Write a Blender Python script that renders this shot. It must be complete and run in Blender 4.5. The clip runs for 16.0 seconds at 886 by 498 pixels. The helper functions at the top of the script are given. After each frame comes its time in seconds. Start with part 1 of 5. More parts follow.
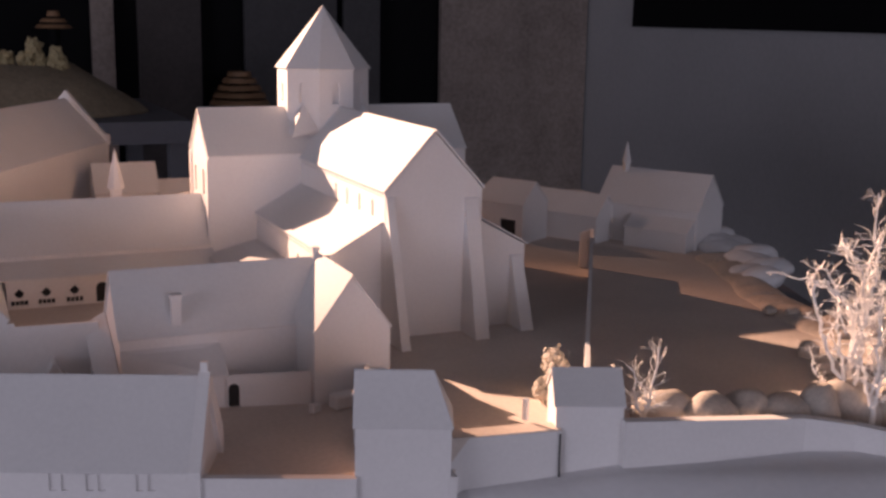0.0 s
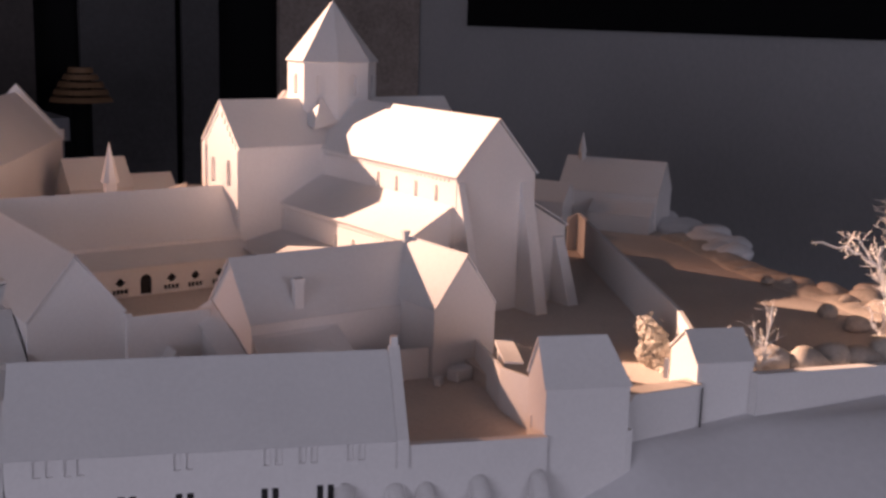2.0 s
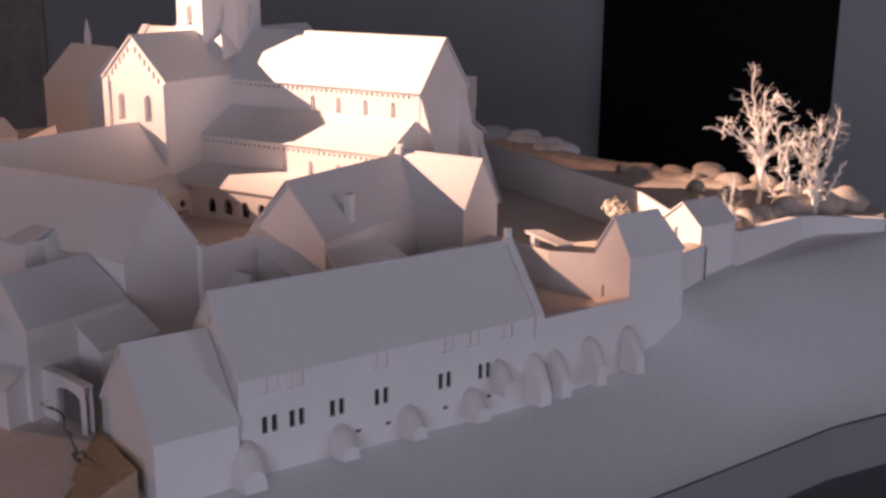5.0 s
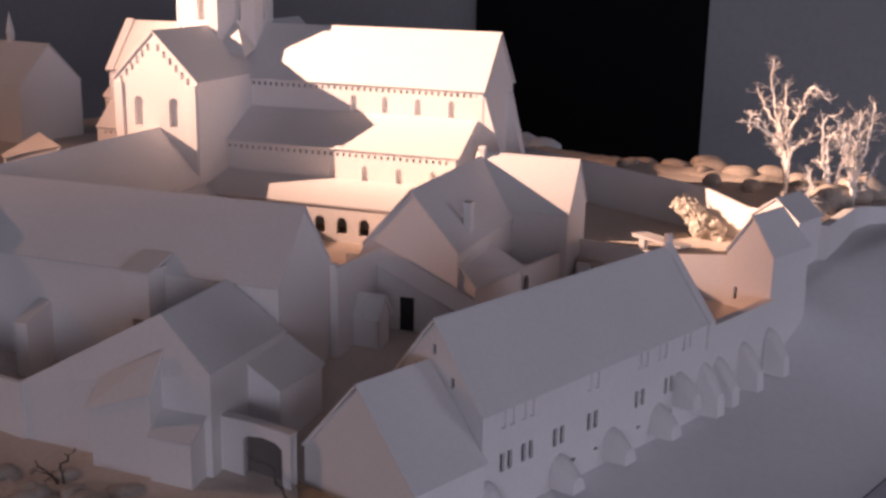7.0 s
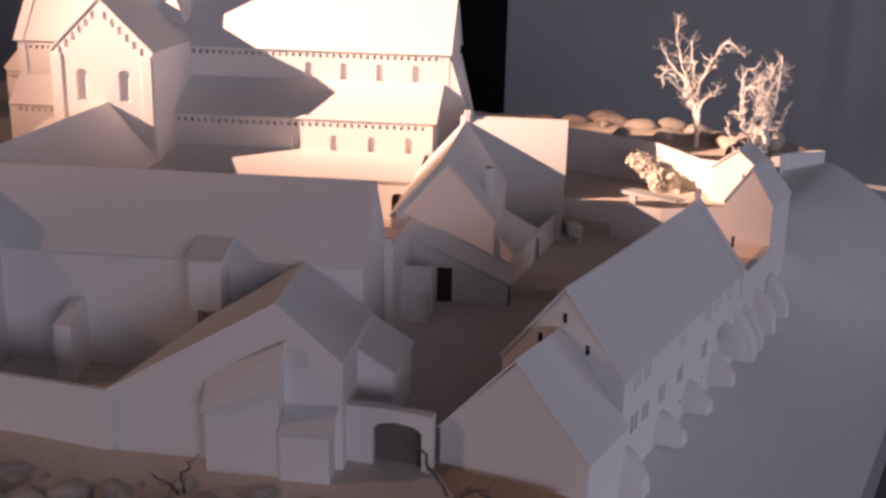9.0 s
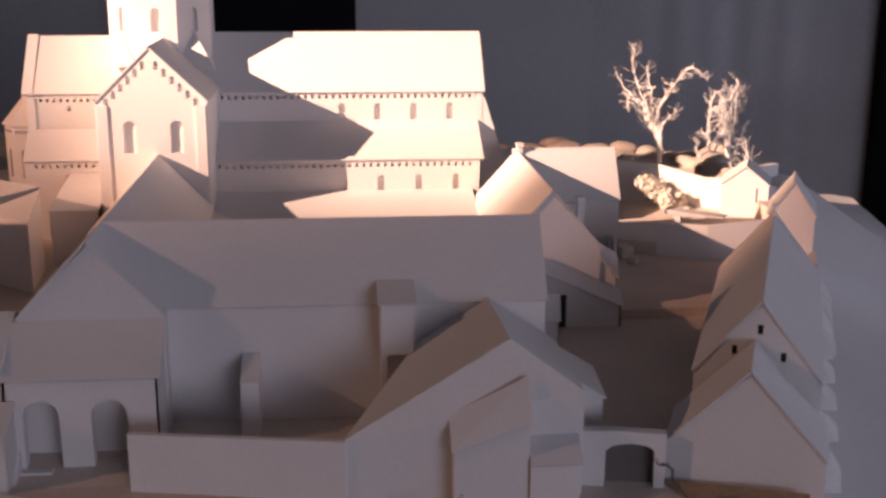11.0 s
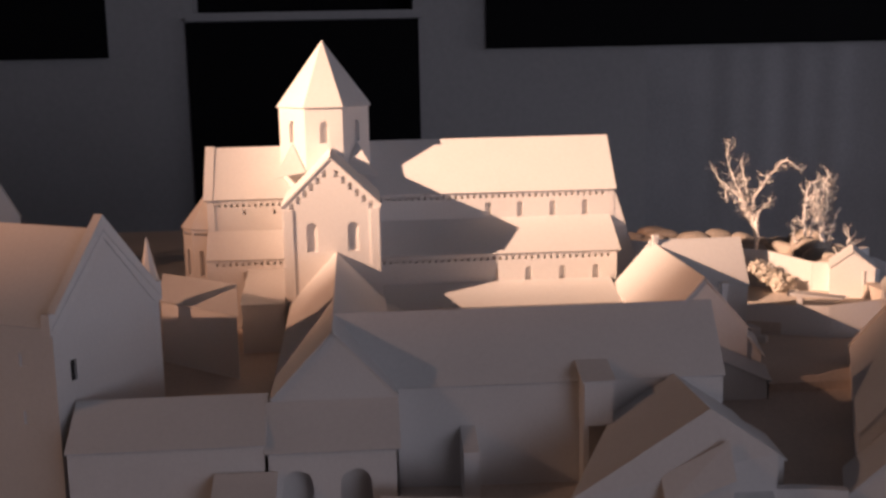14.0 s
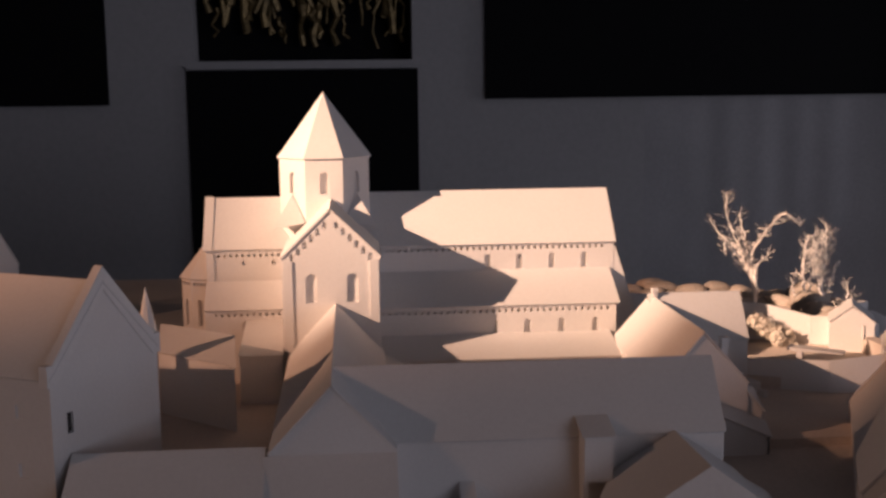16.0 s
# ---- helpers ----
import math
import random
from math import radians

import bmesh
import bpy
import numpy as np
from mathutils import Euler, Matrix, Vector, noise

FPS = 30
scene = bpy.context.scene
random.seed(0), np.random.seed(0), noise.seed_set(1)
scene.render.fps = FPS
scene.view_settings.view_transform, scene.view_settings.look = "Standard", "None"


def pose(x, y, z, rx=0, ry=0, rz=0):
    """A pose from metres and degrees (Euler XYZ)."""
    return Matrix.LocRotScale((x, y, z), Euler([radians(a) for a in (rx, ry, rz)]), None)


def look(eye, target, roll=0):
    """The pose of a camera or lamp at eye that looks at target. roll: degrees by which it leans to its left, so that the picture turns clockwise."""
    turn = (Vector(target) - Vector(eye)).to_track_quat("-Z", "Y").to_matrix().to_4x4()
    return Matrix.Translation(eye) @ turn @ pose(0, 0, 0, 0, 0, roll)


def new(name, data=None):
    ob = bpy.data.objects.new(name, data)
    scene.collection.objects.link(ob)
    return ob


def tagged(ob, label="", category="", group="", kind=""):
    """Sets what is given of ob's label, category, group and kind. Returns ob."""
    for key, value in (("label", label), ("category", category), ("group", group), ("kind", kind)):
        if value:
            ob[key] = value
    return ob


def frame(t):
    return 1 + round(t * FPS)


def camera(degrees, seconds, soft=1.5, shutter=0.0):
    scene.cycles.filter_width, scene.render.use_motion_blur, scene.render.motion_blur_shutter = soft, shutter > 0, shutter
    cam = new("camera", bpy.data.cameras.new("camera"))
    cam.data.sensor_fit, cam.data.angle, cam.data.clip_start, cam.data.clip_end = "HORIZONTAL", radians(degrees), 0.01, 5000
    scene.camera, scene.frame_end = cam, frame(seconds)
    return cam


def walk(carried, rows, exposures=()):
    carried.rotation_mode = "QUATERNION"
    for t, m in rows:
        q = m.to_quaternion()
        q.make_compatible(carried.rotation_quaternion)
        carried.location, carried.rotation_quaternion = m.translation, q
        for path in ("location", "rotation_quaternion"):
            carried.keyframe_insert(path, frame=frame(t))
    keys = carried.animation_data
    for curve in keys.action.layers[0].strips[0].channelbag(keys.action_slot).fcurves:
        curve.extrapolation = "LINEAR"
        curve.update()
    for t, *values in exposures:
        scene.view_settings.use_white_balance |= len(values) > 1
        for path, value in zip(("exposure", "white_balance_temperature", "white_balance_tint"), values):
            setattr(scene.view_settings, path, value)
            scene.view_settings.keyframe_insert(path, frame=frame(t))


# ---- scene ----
cam = camera(42.7, 16.0, 2.9)
METRES, EYE, TILT, LEAN, TURN = 1.8, 1.25, 0.0, 0.0, -24.0
ROWS = [
    (0.0, 0.0, 0.0, 0.0, 0.19, -11.63, -0.93),
    (0.5, -0.0374, -0.0236, -0.004, -2.61, -11.11, -1.16),
    (1.0, -0.074, -0.0288, -0.0088, -3.72, -10.95, -1.91),
    (1.5, -0.1237, -0.0221, -0.008, -6.35, -11.28, -0.25),
    (2.0, -0.1597, -0.0199, -0.0056, -11.27, -11.42, -1.64),
    (2.5, -0.2081, -0.0299, -0.0046, -16.57, -12.46, -0.18),
    (3.0, -0.2587, -0.0447, -0.0069, -21.91, -13.4, -1.04),
    (3.5, -0.2884, -0.0423, -0.0117, -23.98, -13.55, -1.26),
    (6.0, -0.4593, 0.0642, -0.0116, -40.97, -14.57, -1.09),
    (6.5, -0.4805, 0.0934, -0.0151, -43.03, -14.33, -1.64),
    (7.0, -0.4974, 0.1474, -0.0139, -45.13, -14.7, -0.94),
    (7.5, -0.5092, 0.1866, -0.0118, -48.53, -15.23, -1.01),
    (8.0, -0.5267, 0.2042, -0.012, -51.54, -15.64, -1.95),
    (10.5, -0.6374, 0.3662, -0.0141, -69.53, -16.14, 0.27),
    (11.0, -0.65, 0.3945, -0.0108, -71.41, -14.9, -0.25),
    (11.5, -0.6784, 0.4113, -0.0066, -73.49, -14.86, 1.09),
    (12.0, -0.7079, 0.4244, -0.0047, -75.15, -15.06, 0.62),
    (12.5, -0.7221, 0.4335, -0.0016, -75.78, -12.93, -0.12),
    (13.0, -0.7259, 0.4416, 0.001, -73.97, -11.57, 0.36),
    (13.5, -0.7308, 0.444, 0.0035, -72.3, -11.05, 0.57),
    (14.0, -0.7322, 0.4442, 0.0055, -70.63, -10.56, 1.11),
    (14.5, -0.7338, 0.4435, 0.009, -71.23, -9.17, 0.99),
    (15.0, -0.7323, 0.4449, 0.0092, -71.21, -8.69, 0.98),
    (15.5, -0.7317, 0.4451, 0.0091, -71.08, -8.38, 0.9),
    (16.0, -0.7316, 0.4459, 0.0083, -70.72, -8.19, 0.69),
]
walk(cam, [(t, pose(0, 0, EYE, TILT, LEAN, TURN) @ pose(METRES * x, METRES * y, METRES * z, 90 + pitch, roll, yaw)) for t, x, y, z, yaw, pitch, roll in ROWS],
     [(0.0, 0.34, 6600, 9), (1.0, 0.22, 6600, 9), (3.5, 0.20, 6600, 9), (6.2, 0.12, 6500, 10), (7.0, 0.06, 6500, 10), (8.2, 0.0, 6500, 10), (10.4, 0.32, 6500, 10), (11.2, -0.05, 6500, 10), (12.2, -0.04, 6550, 9), (12.7, -0.27, 6600, 7),
      (13.2, -0.45, 6700, 6), (14.0, -0.6, 6750, 5), (16.0, -0.74, 6750, 5)])
from mathutils.geometry import tessellate_polygon as mathutils_tess

# ---- light ----
world = bpy.data.worlds.new("world")
scene.world = world
world.use_nodes = True
world.node_tree.nodes["Background"].inputs[0].default_value = (0.02, 0.022, 0.028, 1)
world.node_tree.nodes["Background"].inputs[1].default_value = 1.0

LAMP = Vector((0.30, 1.19, 1.09)) + Vector((-0.43, 1.0, 0.46)).normalized() * 3.5
AIM = Vector((0.68, 0.414, 0.871))
spot = bpy.data.lights.new("spot_lamp", "SPOT")
spot.energy, spot.color = 1900.0, (1.0, 0.66, 0.50)
spot.spot_size, spot.spot_blend, spot.shadow_soft_size = radians(8.9), 1.0, 0.014
spot_ob = new("spot_lamp", spot)
spot_ob.matrix_world = look(LAMP, AIM)
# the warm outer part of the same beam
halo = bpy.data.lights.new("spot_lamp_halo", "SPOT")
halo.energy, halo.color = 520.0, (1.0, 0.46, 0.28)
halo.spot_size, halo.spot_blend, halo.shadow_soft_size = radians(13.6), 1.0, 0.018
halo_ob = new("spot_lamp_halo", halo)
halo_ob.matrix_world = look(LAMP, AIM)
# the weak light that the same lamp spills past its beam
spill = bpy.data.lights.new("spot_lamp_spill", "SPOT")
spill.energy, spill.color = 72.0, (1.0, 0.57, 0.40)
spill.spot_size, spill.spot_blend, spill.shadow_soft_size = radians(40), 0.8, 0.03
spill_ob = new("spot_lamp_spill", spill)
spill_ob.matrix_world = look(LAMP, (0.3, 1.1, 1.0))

win = bpy.data.lights.new("window_light", "AREA")
win.energy, win.color, win.shape, win.size, win.size_y = 96.0, (0.90, 0.87, 1.10), "RECTANGLE", 4.4, 1.9
win_ob = new("window_light", win)
win_ob.matrix_world = look((-6.27, -2.6, 1.55), (0.0, -2.6, 1.55))
# added fill from the south, no known source; lifts the faces turned to -y
side = bpy.data.lights.new("side_fill_light", "AREA")
side.energy, side.color, side.shape, side.size, side.size_y = 36.0, (0.90, 0.87, 1.10), "RECTANGLE", 2.0, 1.9
side_ob = new("side_fill_light", side)
side_ob.matrix_world = look((0.6, -5.37, 1.55), (0.6, 0.0, 1.55))


# ---- materials ----
def material(name, colour, rough=0.85, vary=0.06, scale=40.0, fine=400.0, bump=0.15, metal=0.0, random=0.0):
    m = bpy.data.materials.new(name)
    m.use_nodes = True
    nt = m.node_tree
    b = nt.nodes["Principled BSDF"]
    b.inputs["Roughness"].default_value, b.inputs["Metallic"].default_value = rough, metal
    tc = nt.nodes.new("ShaderNodeTexCoord")
    n1 = nt.nodes.new("ShaderNodeTexNoise")
    n1.inputs["Scale"].default_value, n1.inputs["Detail"].default_value = scale, 4
    n2 = nt.nodes.new("ShaderNodeTexNoise")
    n2.inputs["Scale"].default_value, n2.inputs["Detail"].default_value = fine, 3
    nt.links.new(tc.outputs["Object"], n1.inputs["Vector"])
    nt.links.new(tc.outputs["Object"], n2.inputs["Vector"])
    add = nt.nodes.new("ShaderNodeMath")
    add.operation = "ADD"
    nt.links.new(n1.outputs["Fac"], add.inputs[0])
    nt.links.new(n2.outputs["Fac"], add.inputs[1])
    ramp = nt.nodes.new("ShaderNodeMapRange")
    ramp.inputs["From Min"].default_value, ramp.inputs["From Max"].default_value = 0.6, 1.4
    ramp.inputs["To Min"].default_value, ramp.inputs["To Max"].default_value = 1 - vary, 1 + vary
    nt.links.new(add.outputs[0], ramp.inputs["Value"])
    mul = nt.nodes.new("ShaderNodeVectorMath")
    mul.operation = "SCALE"
    mul.inputs[0].default_value = colour[:3]
    nt.links.new(ramp.outputs["Result"], mul.inputs["Scale"])
    last = mul.outputs[0]
    if random:
        info = nt.nodes.new("ShaderNodeObjectInfo")
        r2 = nt.nodes.new("ShaderNodeMapRange")
        r2.inputs["To Min"].default_value, r2.inputs["To Max"].default_value = 1 - random, 1 + random
        nt.links.new(info.outputs["Random"], r2.inputs["Value"])
        mul2 = nt.nodes.new("ShaderNodeVectorMath")
        mul2.operation = "SCALE"
        nt.links.new(last, mul2.inputs[0])
        nt.links.new(r2.outputs["Result"], mul2.inputs["Scale"])
        last = mul2.outputs[0]
    nt.links.new(last, b.inputs["Base Color"])
    if bump:
        bp = nt.nodes.new("ShaderNodeBump")
        bp.inputs["Strength"].default_value, bp.inputs["Distance"].default_value = bump, 0.0006
        nt.links.new(n2.outputs["Fac"], bp.inputs["Height"])
        nt.links.new(bp.outputs["Normal"], b.inputs["Normal"])
    return m


PAPER = material("white_card", (0.72, 0.70, 0.69), 0.9, 0.05, 16, 350, 0.16, random=0.035)
ROOF = material("white_card_roof", (0.69, 0.675, 0.67), 0.9, 0.05, 14, 300, 0.18, random=0.035)
SOIL = material("tan_board", (0.60, 0.52, 0.46), 0.95, 0.12, 14, 260, 0.3)
EARTH = material("brown_earth", (0.34, 0.24, 0.16), 0.95, 0.25, 30, 240, 0.4)
SLOPE = material("plaster_slope", (0.73, 0.72, 0.73), 0.95, 0.05, 7, 160, 0.2)
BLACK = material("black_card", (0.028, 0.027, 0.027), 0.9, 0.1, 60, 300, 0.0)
TWIG = material("silvered_twig", (0.88, 0.84, 0.80), 0.34, 0.14, 90, 700, 0.3)
STONE = material("pale_stone", (0.46, 0.405, 0.355), 0.85, 0.22, 45, 300, 0.4, random=0.12)
MOSS = material("dry_moss", (0.60, 0.55, 0.48), 0.9, 0.25, 120, 600, 0.5)
WALL = material("grey_wall", (0.43, 0.425, 0.43), 0.9, 0.08, 2.0, 60, 0.1)
BROWNWALL = material("brown_wall", (0.16, 0.145, 0.135), 0.9, 0.12, 3.0, 50, 0.1)
CEILING = material("ceiling_paint", (0.55, 0.54, 0.53), 0.9, 0.08, 3.0, 50, 0.1)
DARK = material("black_panel", (0.005, 0.005, 0.006), 0.8, 0.1, 5, 50, 0.0)
DARK.node_tree.nodes["Principled BSDF"].inputs["Specular IOR Level"].default_value = 0.15
BOARD = material("grey_board", (0.24, 0.23, 0.25), 0.8, 0.06, 5, 90, 0.1)
TABLE = material("grey_table", (0.14, 0.14, 0.155), 0.8, 0.08, 4, 80, 0.1)
FLOORM = material("dark_floor", (0.06, 0.055, 0.05), 0.6, 0.15, 3, 60, 0.1)


# ---- mesh helpers ----
def mesh_of(name, bm, mat):
    me = bpy.data.meshes.new(name)
    bm.normal_update()
    bm.to_mesh(me)
    bm.free()
    me.materials.append(mat)
    return me


def part(name, bm, mat, parent, label=""):
    ob = new(name, mesh_of(name, bm, mat))
    ob.parent = parent
    if label:
        tagged(ob, label)
    return ob


def thing(name, label, category, at=(0, 0, 0), turn=0.0, group="", kind=""):
    ob = new(name)
    ob.empty_display_size = 0.02
    ob.matrix_world = pose(*at, 0, 0, turn)
    return tagged(ob, label, category, group, kind)


def solo(name, bm, mat, label, category, group="", kind="", at=(0, 0, 0), turn=0.0):
    ob = new(name, mesh_of(name, bm, mat))
    ob.matrix_world = pose(*at, 0, 0, turn)
    return tagged(ob, label, category, group, kind)


def slab(bm, pts, t):
    """A flat polygon given from outside counter-clockwise, with thickness t to the inside."""
    pts = [Vector(p) for p in pts]
    n = Vector((0, 0, 0))
    for i, p in enumerate(pts):
        q = pts[(i + 1) % len(pts)]
        n += p.cross(q)
    n.normalize()
    a = [bm.verts.new(p) for p in pts]
    b = [bm.verts.new(p - n * t) for p in pts]
    bm.faces.new(a)
    bm.faces.new(b[::-1])
    for i in range(len(pts)):
        j = (i + 1) % len(pts)
        bm.faces.new((a[j], a[i], b[i], b[j]))
    return bm


def box(bm, x0, y0, z0, x1, y1, z1):
    v = [bm.verts.new((x, y, z)) for z in (z0, z1) for x, y in ((x0, y0), (x1, y0), (x1, y1), (x0, y1))]
    for f in ((3, 2, 1, 0), (4, 5, 6, 7), (0, 1, 5, 4), (1, 2, 6, 5), (2, 3, 7, 6), (3, 0, 4, 7)):
        bm.faces.new([v[i] for i in f])
    return bm


def prism(bm, foot, z0, z1):
    """An upright prism on a footprint given counter-clockwise; z1 may be a list of heights."""
    tops = z1 if isinstance(z1, (list, tuple)) else [z1] * len(foot)
    lo = [bm.verts.new((x, y, z0)) for x, y in foot]
    hi = [bm.verts.new((x, y, z)) for (x, y), z in zip(foot, tops)]
    bm.faces.new(lo[::-1])
    bm.faces.new(hi)
    n = len(foot)
    for i in range(n):
        j = (i + 1) % n
        bm.faces.new((lo[i], lo[j], hi[j], hi[i]))
    return bm


def rect(s, z, w, h):
    return [(s - w / 2, z), (s + w / 2, z), (s + w / 2, z + h), (s - w / 2, z + h)]


def arch(s, z, w, h, n=6):
    r = w / 2
    out = [(s - r, z), (s + r, z)]
    for i in range(n + 1):
        a = math.pi * i / n
        out.append((s + r * math.cos(a), z + h - r + r * math.sin(a)))
    return out


def panel(bm, origin, along, outline, holes=(), niches=(), depth=0.003, up=(0, 0, 1), niche_depth=None):
    """A wall seen from outside, with `along` to the right; holes go through, niches have a back."""
    o, a, u = Vector(origin), Vector(along).normalized(), Vector(up)
    n = a.cross(u).normalized()
    loops = [outline, *holes, *niches]
    at = lambda p, d=0.0: o + a * p[0] + u * p[1] - n * d
    flat = [p for lp in loops for p in lp]
    tris = mathutils_tess([[Vector((p[0], p[1], 0)) for p in lp] for lp in loops])
    vs = [bm.verts.new(at(p)) for p in flat]
    for t in tris:
        p, q, r = (flat[i] for i in t)
        area = (q[0] - p[0]) * (r[1] - p[1]) - (r[0] - p[0]) * (q[1] - p[1])
        if abs(area) < 1e-12:
            continue
        try:
            bm.faces.new([vs[i] for i in (t if area > 0 else t[::-1])])
        except ValueError:
            pass
    k = len(outline)
    for hole in (*holes, *niches):
        m = len(hole)
        back = [bm.verts.new(at(p, niche_depth if niche_depth and hole in niches else depth)) for p in hole]
        for i in range(m):
            j = (i + 1) % m
            bm.faces.new((vs[k + i], vs[k + j], back[j], back[i]))
        if hole in niches:
            bm.faces.new(back)
        k += m
    return bm


# black sheet just behind a hole; its colour stands in for the unlit inside
def pane(parent, origin, along, loop, depth, label="black sheet standing in for the dark inside a window opening"):
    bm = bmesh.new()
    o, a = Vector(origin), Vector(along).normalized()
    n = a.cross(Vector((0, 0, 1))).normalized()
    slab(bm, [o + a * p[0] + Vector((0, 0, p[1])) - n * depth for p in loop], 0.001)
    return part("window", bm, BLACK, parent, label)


def house(name, label, x, y, turn, length, width, base, eave, ridge, hip=(0, 0), over=0.0015, wins=(), mat=None, roofmat=None,
          category="model house", group="model houses", ends=(True, True), skew=0.0):
    """A card house: the ridge runs along local x from the end at (x, y); width across local y. hip: how far each end's ridge stands in.
    wins: (side, along, up, w, h, kind); side f, b, 0 or 1; kind 'hole' or 'arch' (black), 'niche' or 'aniche'."""
    root = thing(name, label, category, (x, y, base), turn, group)
    e, r, w = eave - base, ridge - base, width / 2
    holes = {k: [] for k in "fb01"}
    niches = {k: [] for k in "fb01"}
    for side, s, z, ww, hh, kind in wins:
        loop = arch(s, z, ww, hh) if kind.startswith("a") else rect(s, z, ww, hh)
        (niches if kind.endswith("niche") else holes)[side].append(loop)
    gable = lambda h: [(0, 0), (width, 0), (width, e)] + ([] if h else [(w + skew, r - 0.002)]) + [(0, e)]
    frames = {"f": ((0, -w, 0), (1, 0, 0), [(0, 0), (length, 0), (length, e), (0, e)]),
              "b": ((length, w, 0), (-1, 0, 0), [(0, 0), (length, 0), (length, e), (0, e)]),
              "0": ((0, w, 0), (0, -1, 0), gable(hip[0])),
              "1": ((length, -w, 0), (0, 1, 0), gable(hip[1]))}
    if skew:
        frames["0"] = ((0, w, 0), (0, -1, 0), [(0, 0), (width, 0), (width, e), (w - skew, r - 0.002), (0, e)])
    for side, (o, a, outline) in frames.items():
        if side in "01" and not ends[int(side)]:
            continue
        bm = bmesh.new()
        panel(bm, o, a, outline, holes[side], niches[side], 0.0025, niche_depth=0.0017)
        side_wall = part("wall", bm, mat or PAPER, root)
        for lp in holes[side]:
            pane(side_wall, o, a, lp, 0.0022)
    # roof slopes reach past the walls
    k = (r - e) / w
    oe = e - over * k
    x0 = -over if not hip[0] else -over
    x1 = length + over
    h0, h1 = (hip[0] if hip[0] else -over), (length - hip[1] if hip[1] else length + over)
    lift = 0.0012
    ys = skew
    A, B = (h0, ys, r + lift), (h1, ys, r + lift)
    p = [(x0, -w - over, oe + lift), (x1, -w - over, oe + lift), (x1, w + over, oe + lift), (x0, w + over, oe + lift)]
    bm = bmesh.new()
    slab(bm, [p[0], p[1], B, A], 0.0014)
    part("roof_slope", bm, roofmat or ROOF, root)
    bm = bmesh.new()
    slab(bm, [p[2], p[3], A, B], 0.0014)
    part("roof_slope", bm, roofmat or ROOF, root)
    if hip[0]:
        bm = bmesh.new()
        slab(bm, [p[3], p[0], A], 0.0014)
        part("roof_hip", bm, roofmat or ROOF, root)
    if hip[1]:
        bm = bmesh.new()
        slab(bm, [p[1], p[2], B], 0.0014)
        part("roof_hip", bm, roofmat or ROOF, root)
    return root


def uw(u, w):
    """Base board coordinates: u along its front edge, w inwards."""
    return 0.079 + 0.934 * u + 0.357 * w, 0.597 - 0.357 * u + 0.934 * w


# ---- room ----
def flat_wall(name, x0, y0, x1, y1, z0, z1, mat, label, openings=()):
    bm = bmesh.new()
    d = Vector((x1 - x0, y1 - y0, 0))
    panel(bm, (x0, y0, 0), d, [(0, z0), (d.length, z0), (d.length, z1), (0, z1)], openings, (), 0.12)
    return solo(name, bm, mat, label, "wall", kind="structure")


bm = bmesh.new()
box(bm, -6.6, -5.6, -0.05, 3.4, 5.6, 0)
solo("floor", bm, FLOORM, "dark exhibition room floor", "floor", kind="structure")
bm = bmesh.new()
box(bm, -6.6, -5.6, 3.2, 3.4, 5.6, 3.3)
solo("ceiling", bm, CEILING, "pale exhibition room ceiling", "ceiling", kind="structure")
flat_wall("wall_east", 2.58, 4.3, 2.58, -5.5, 0, 3.2, WALL, "grey painted exhibition room wall", [rect(4.3 - 1.40, 1.345, 0.65, 0.9)])
flat_wall("wall_north", -6.4, 4.35, 2.58, 4.35, 0, 3.2, DARK, "black exhibition room wall behind standing panels")
flat_wall("wall_west", -6.4, -5.5, -6.4, 4.35, 0, 3.2, WALL, "grey painted exhibition room wall with a wide window", [rect(2.9, 0.55, 4.6, 2.0)])
# the opening in this unseen wall is made up to go with the south fill
flat_wall("wall_south", 2.58, -5.5, -6.4, -5.5, 0, 3.2, WALL, "grey painted exhibition room wall, out of view, with an added opening", [rect(1.98, 0.55, 2.2, 2.0)])
bm = bmesh.new()
box(bm, 2.72, 0.9, 0.0, 2.95, 1.9, 2.2)
solo("dark_niche", bm, DARK, "black niche back inside the grey wall", "niche", kind="structure")

# ---- base board and ground ----
def lerp_table(v, table):
    if v <= table[0][0]:
        return table[0][1]
    for (a, p), (b, q) in zip(table, table[1:]):
        if v <= b:
            return p + (q - p) * (v - a) / (b - a)
    return table[-1][1]


U0, U1, W1 = -0.62, 0.93, 1.60
FOOT = ((-0.62, 0.880), (-0.19, 0.884), (0.07, 0.886), (0.13, 0.896), (0.17, 0.912), (0.192, 0.931), (0.265, 0.932), (0.31, 0.940), (0.40, 0.941), (0.50, 0.942), (0.56, 0.941), (0.62, 0.912), (0.70, 0.878), (0.93, 0.846))


def front_w(u):
    """How far the front edge of the board stands out."""
    return lerp_table(u, ((0.25, 0.0), (0.48, -0.036), (0.70, -0.012), (0.93, 0.025)))


def outer_z(u, w):
    k = min(1.0, max(0.0, (w - front_w(u)) / (0.145 - front_w(u))))
    zb = sum(lerp_table(u + 0.11 * (1 - k) * i / 4, FOOT) for i in range(-4, 5)) / 9
    return 0.84 + (zb - 0.84) * (0.65 * k + 0.35 * k * k * (3 - 2 * k))


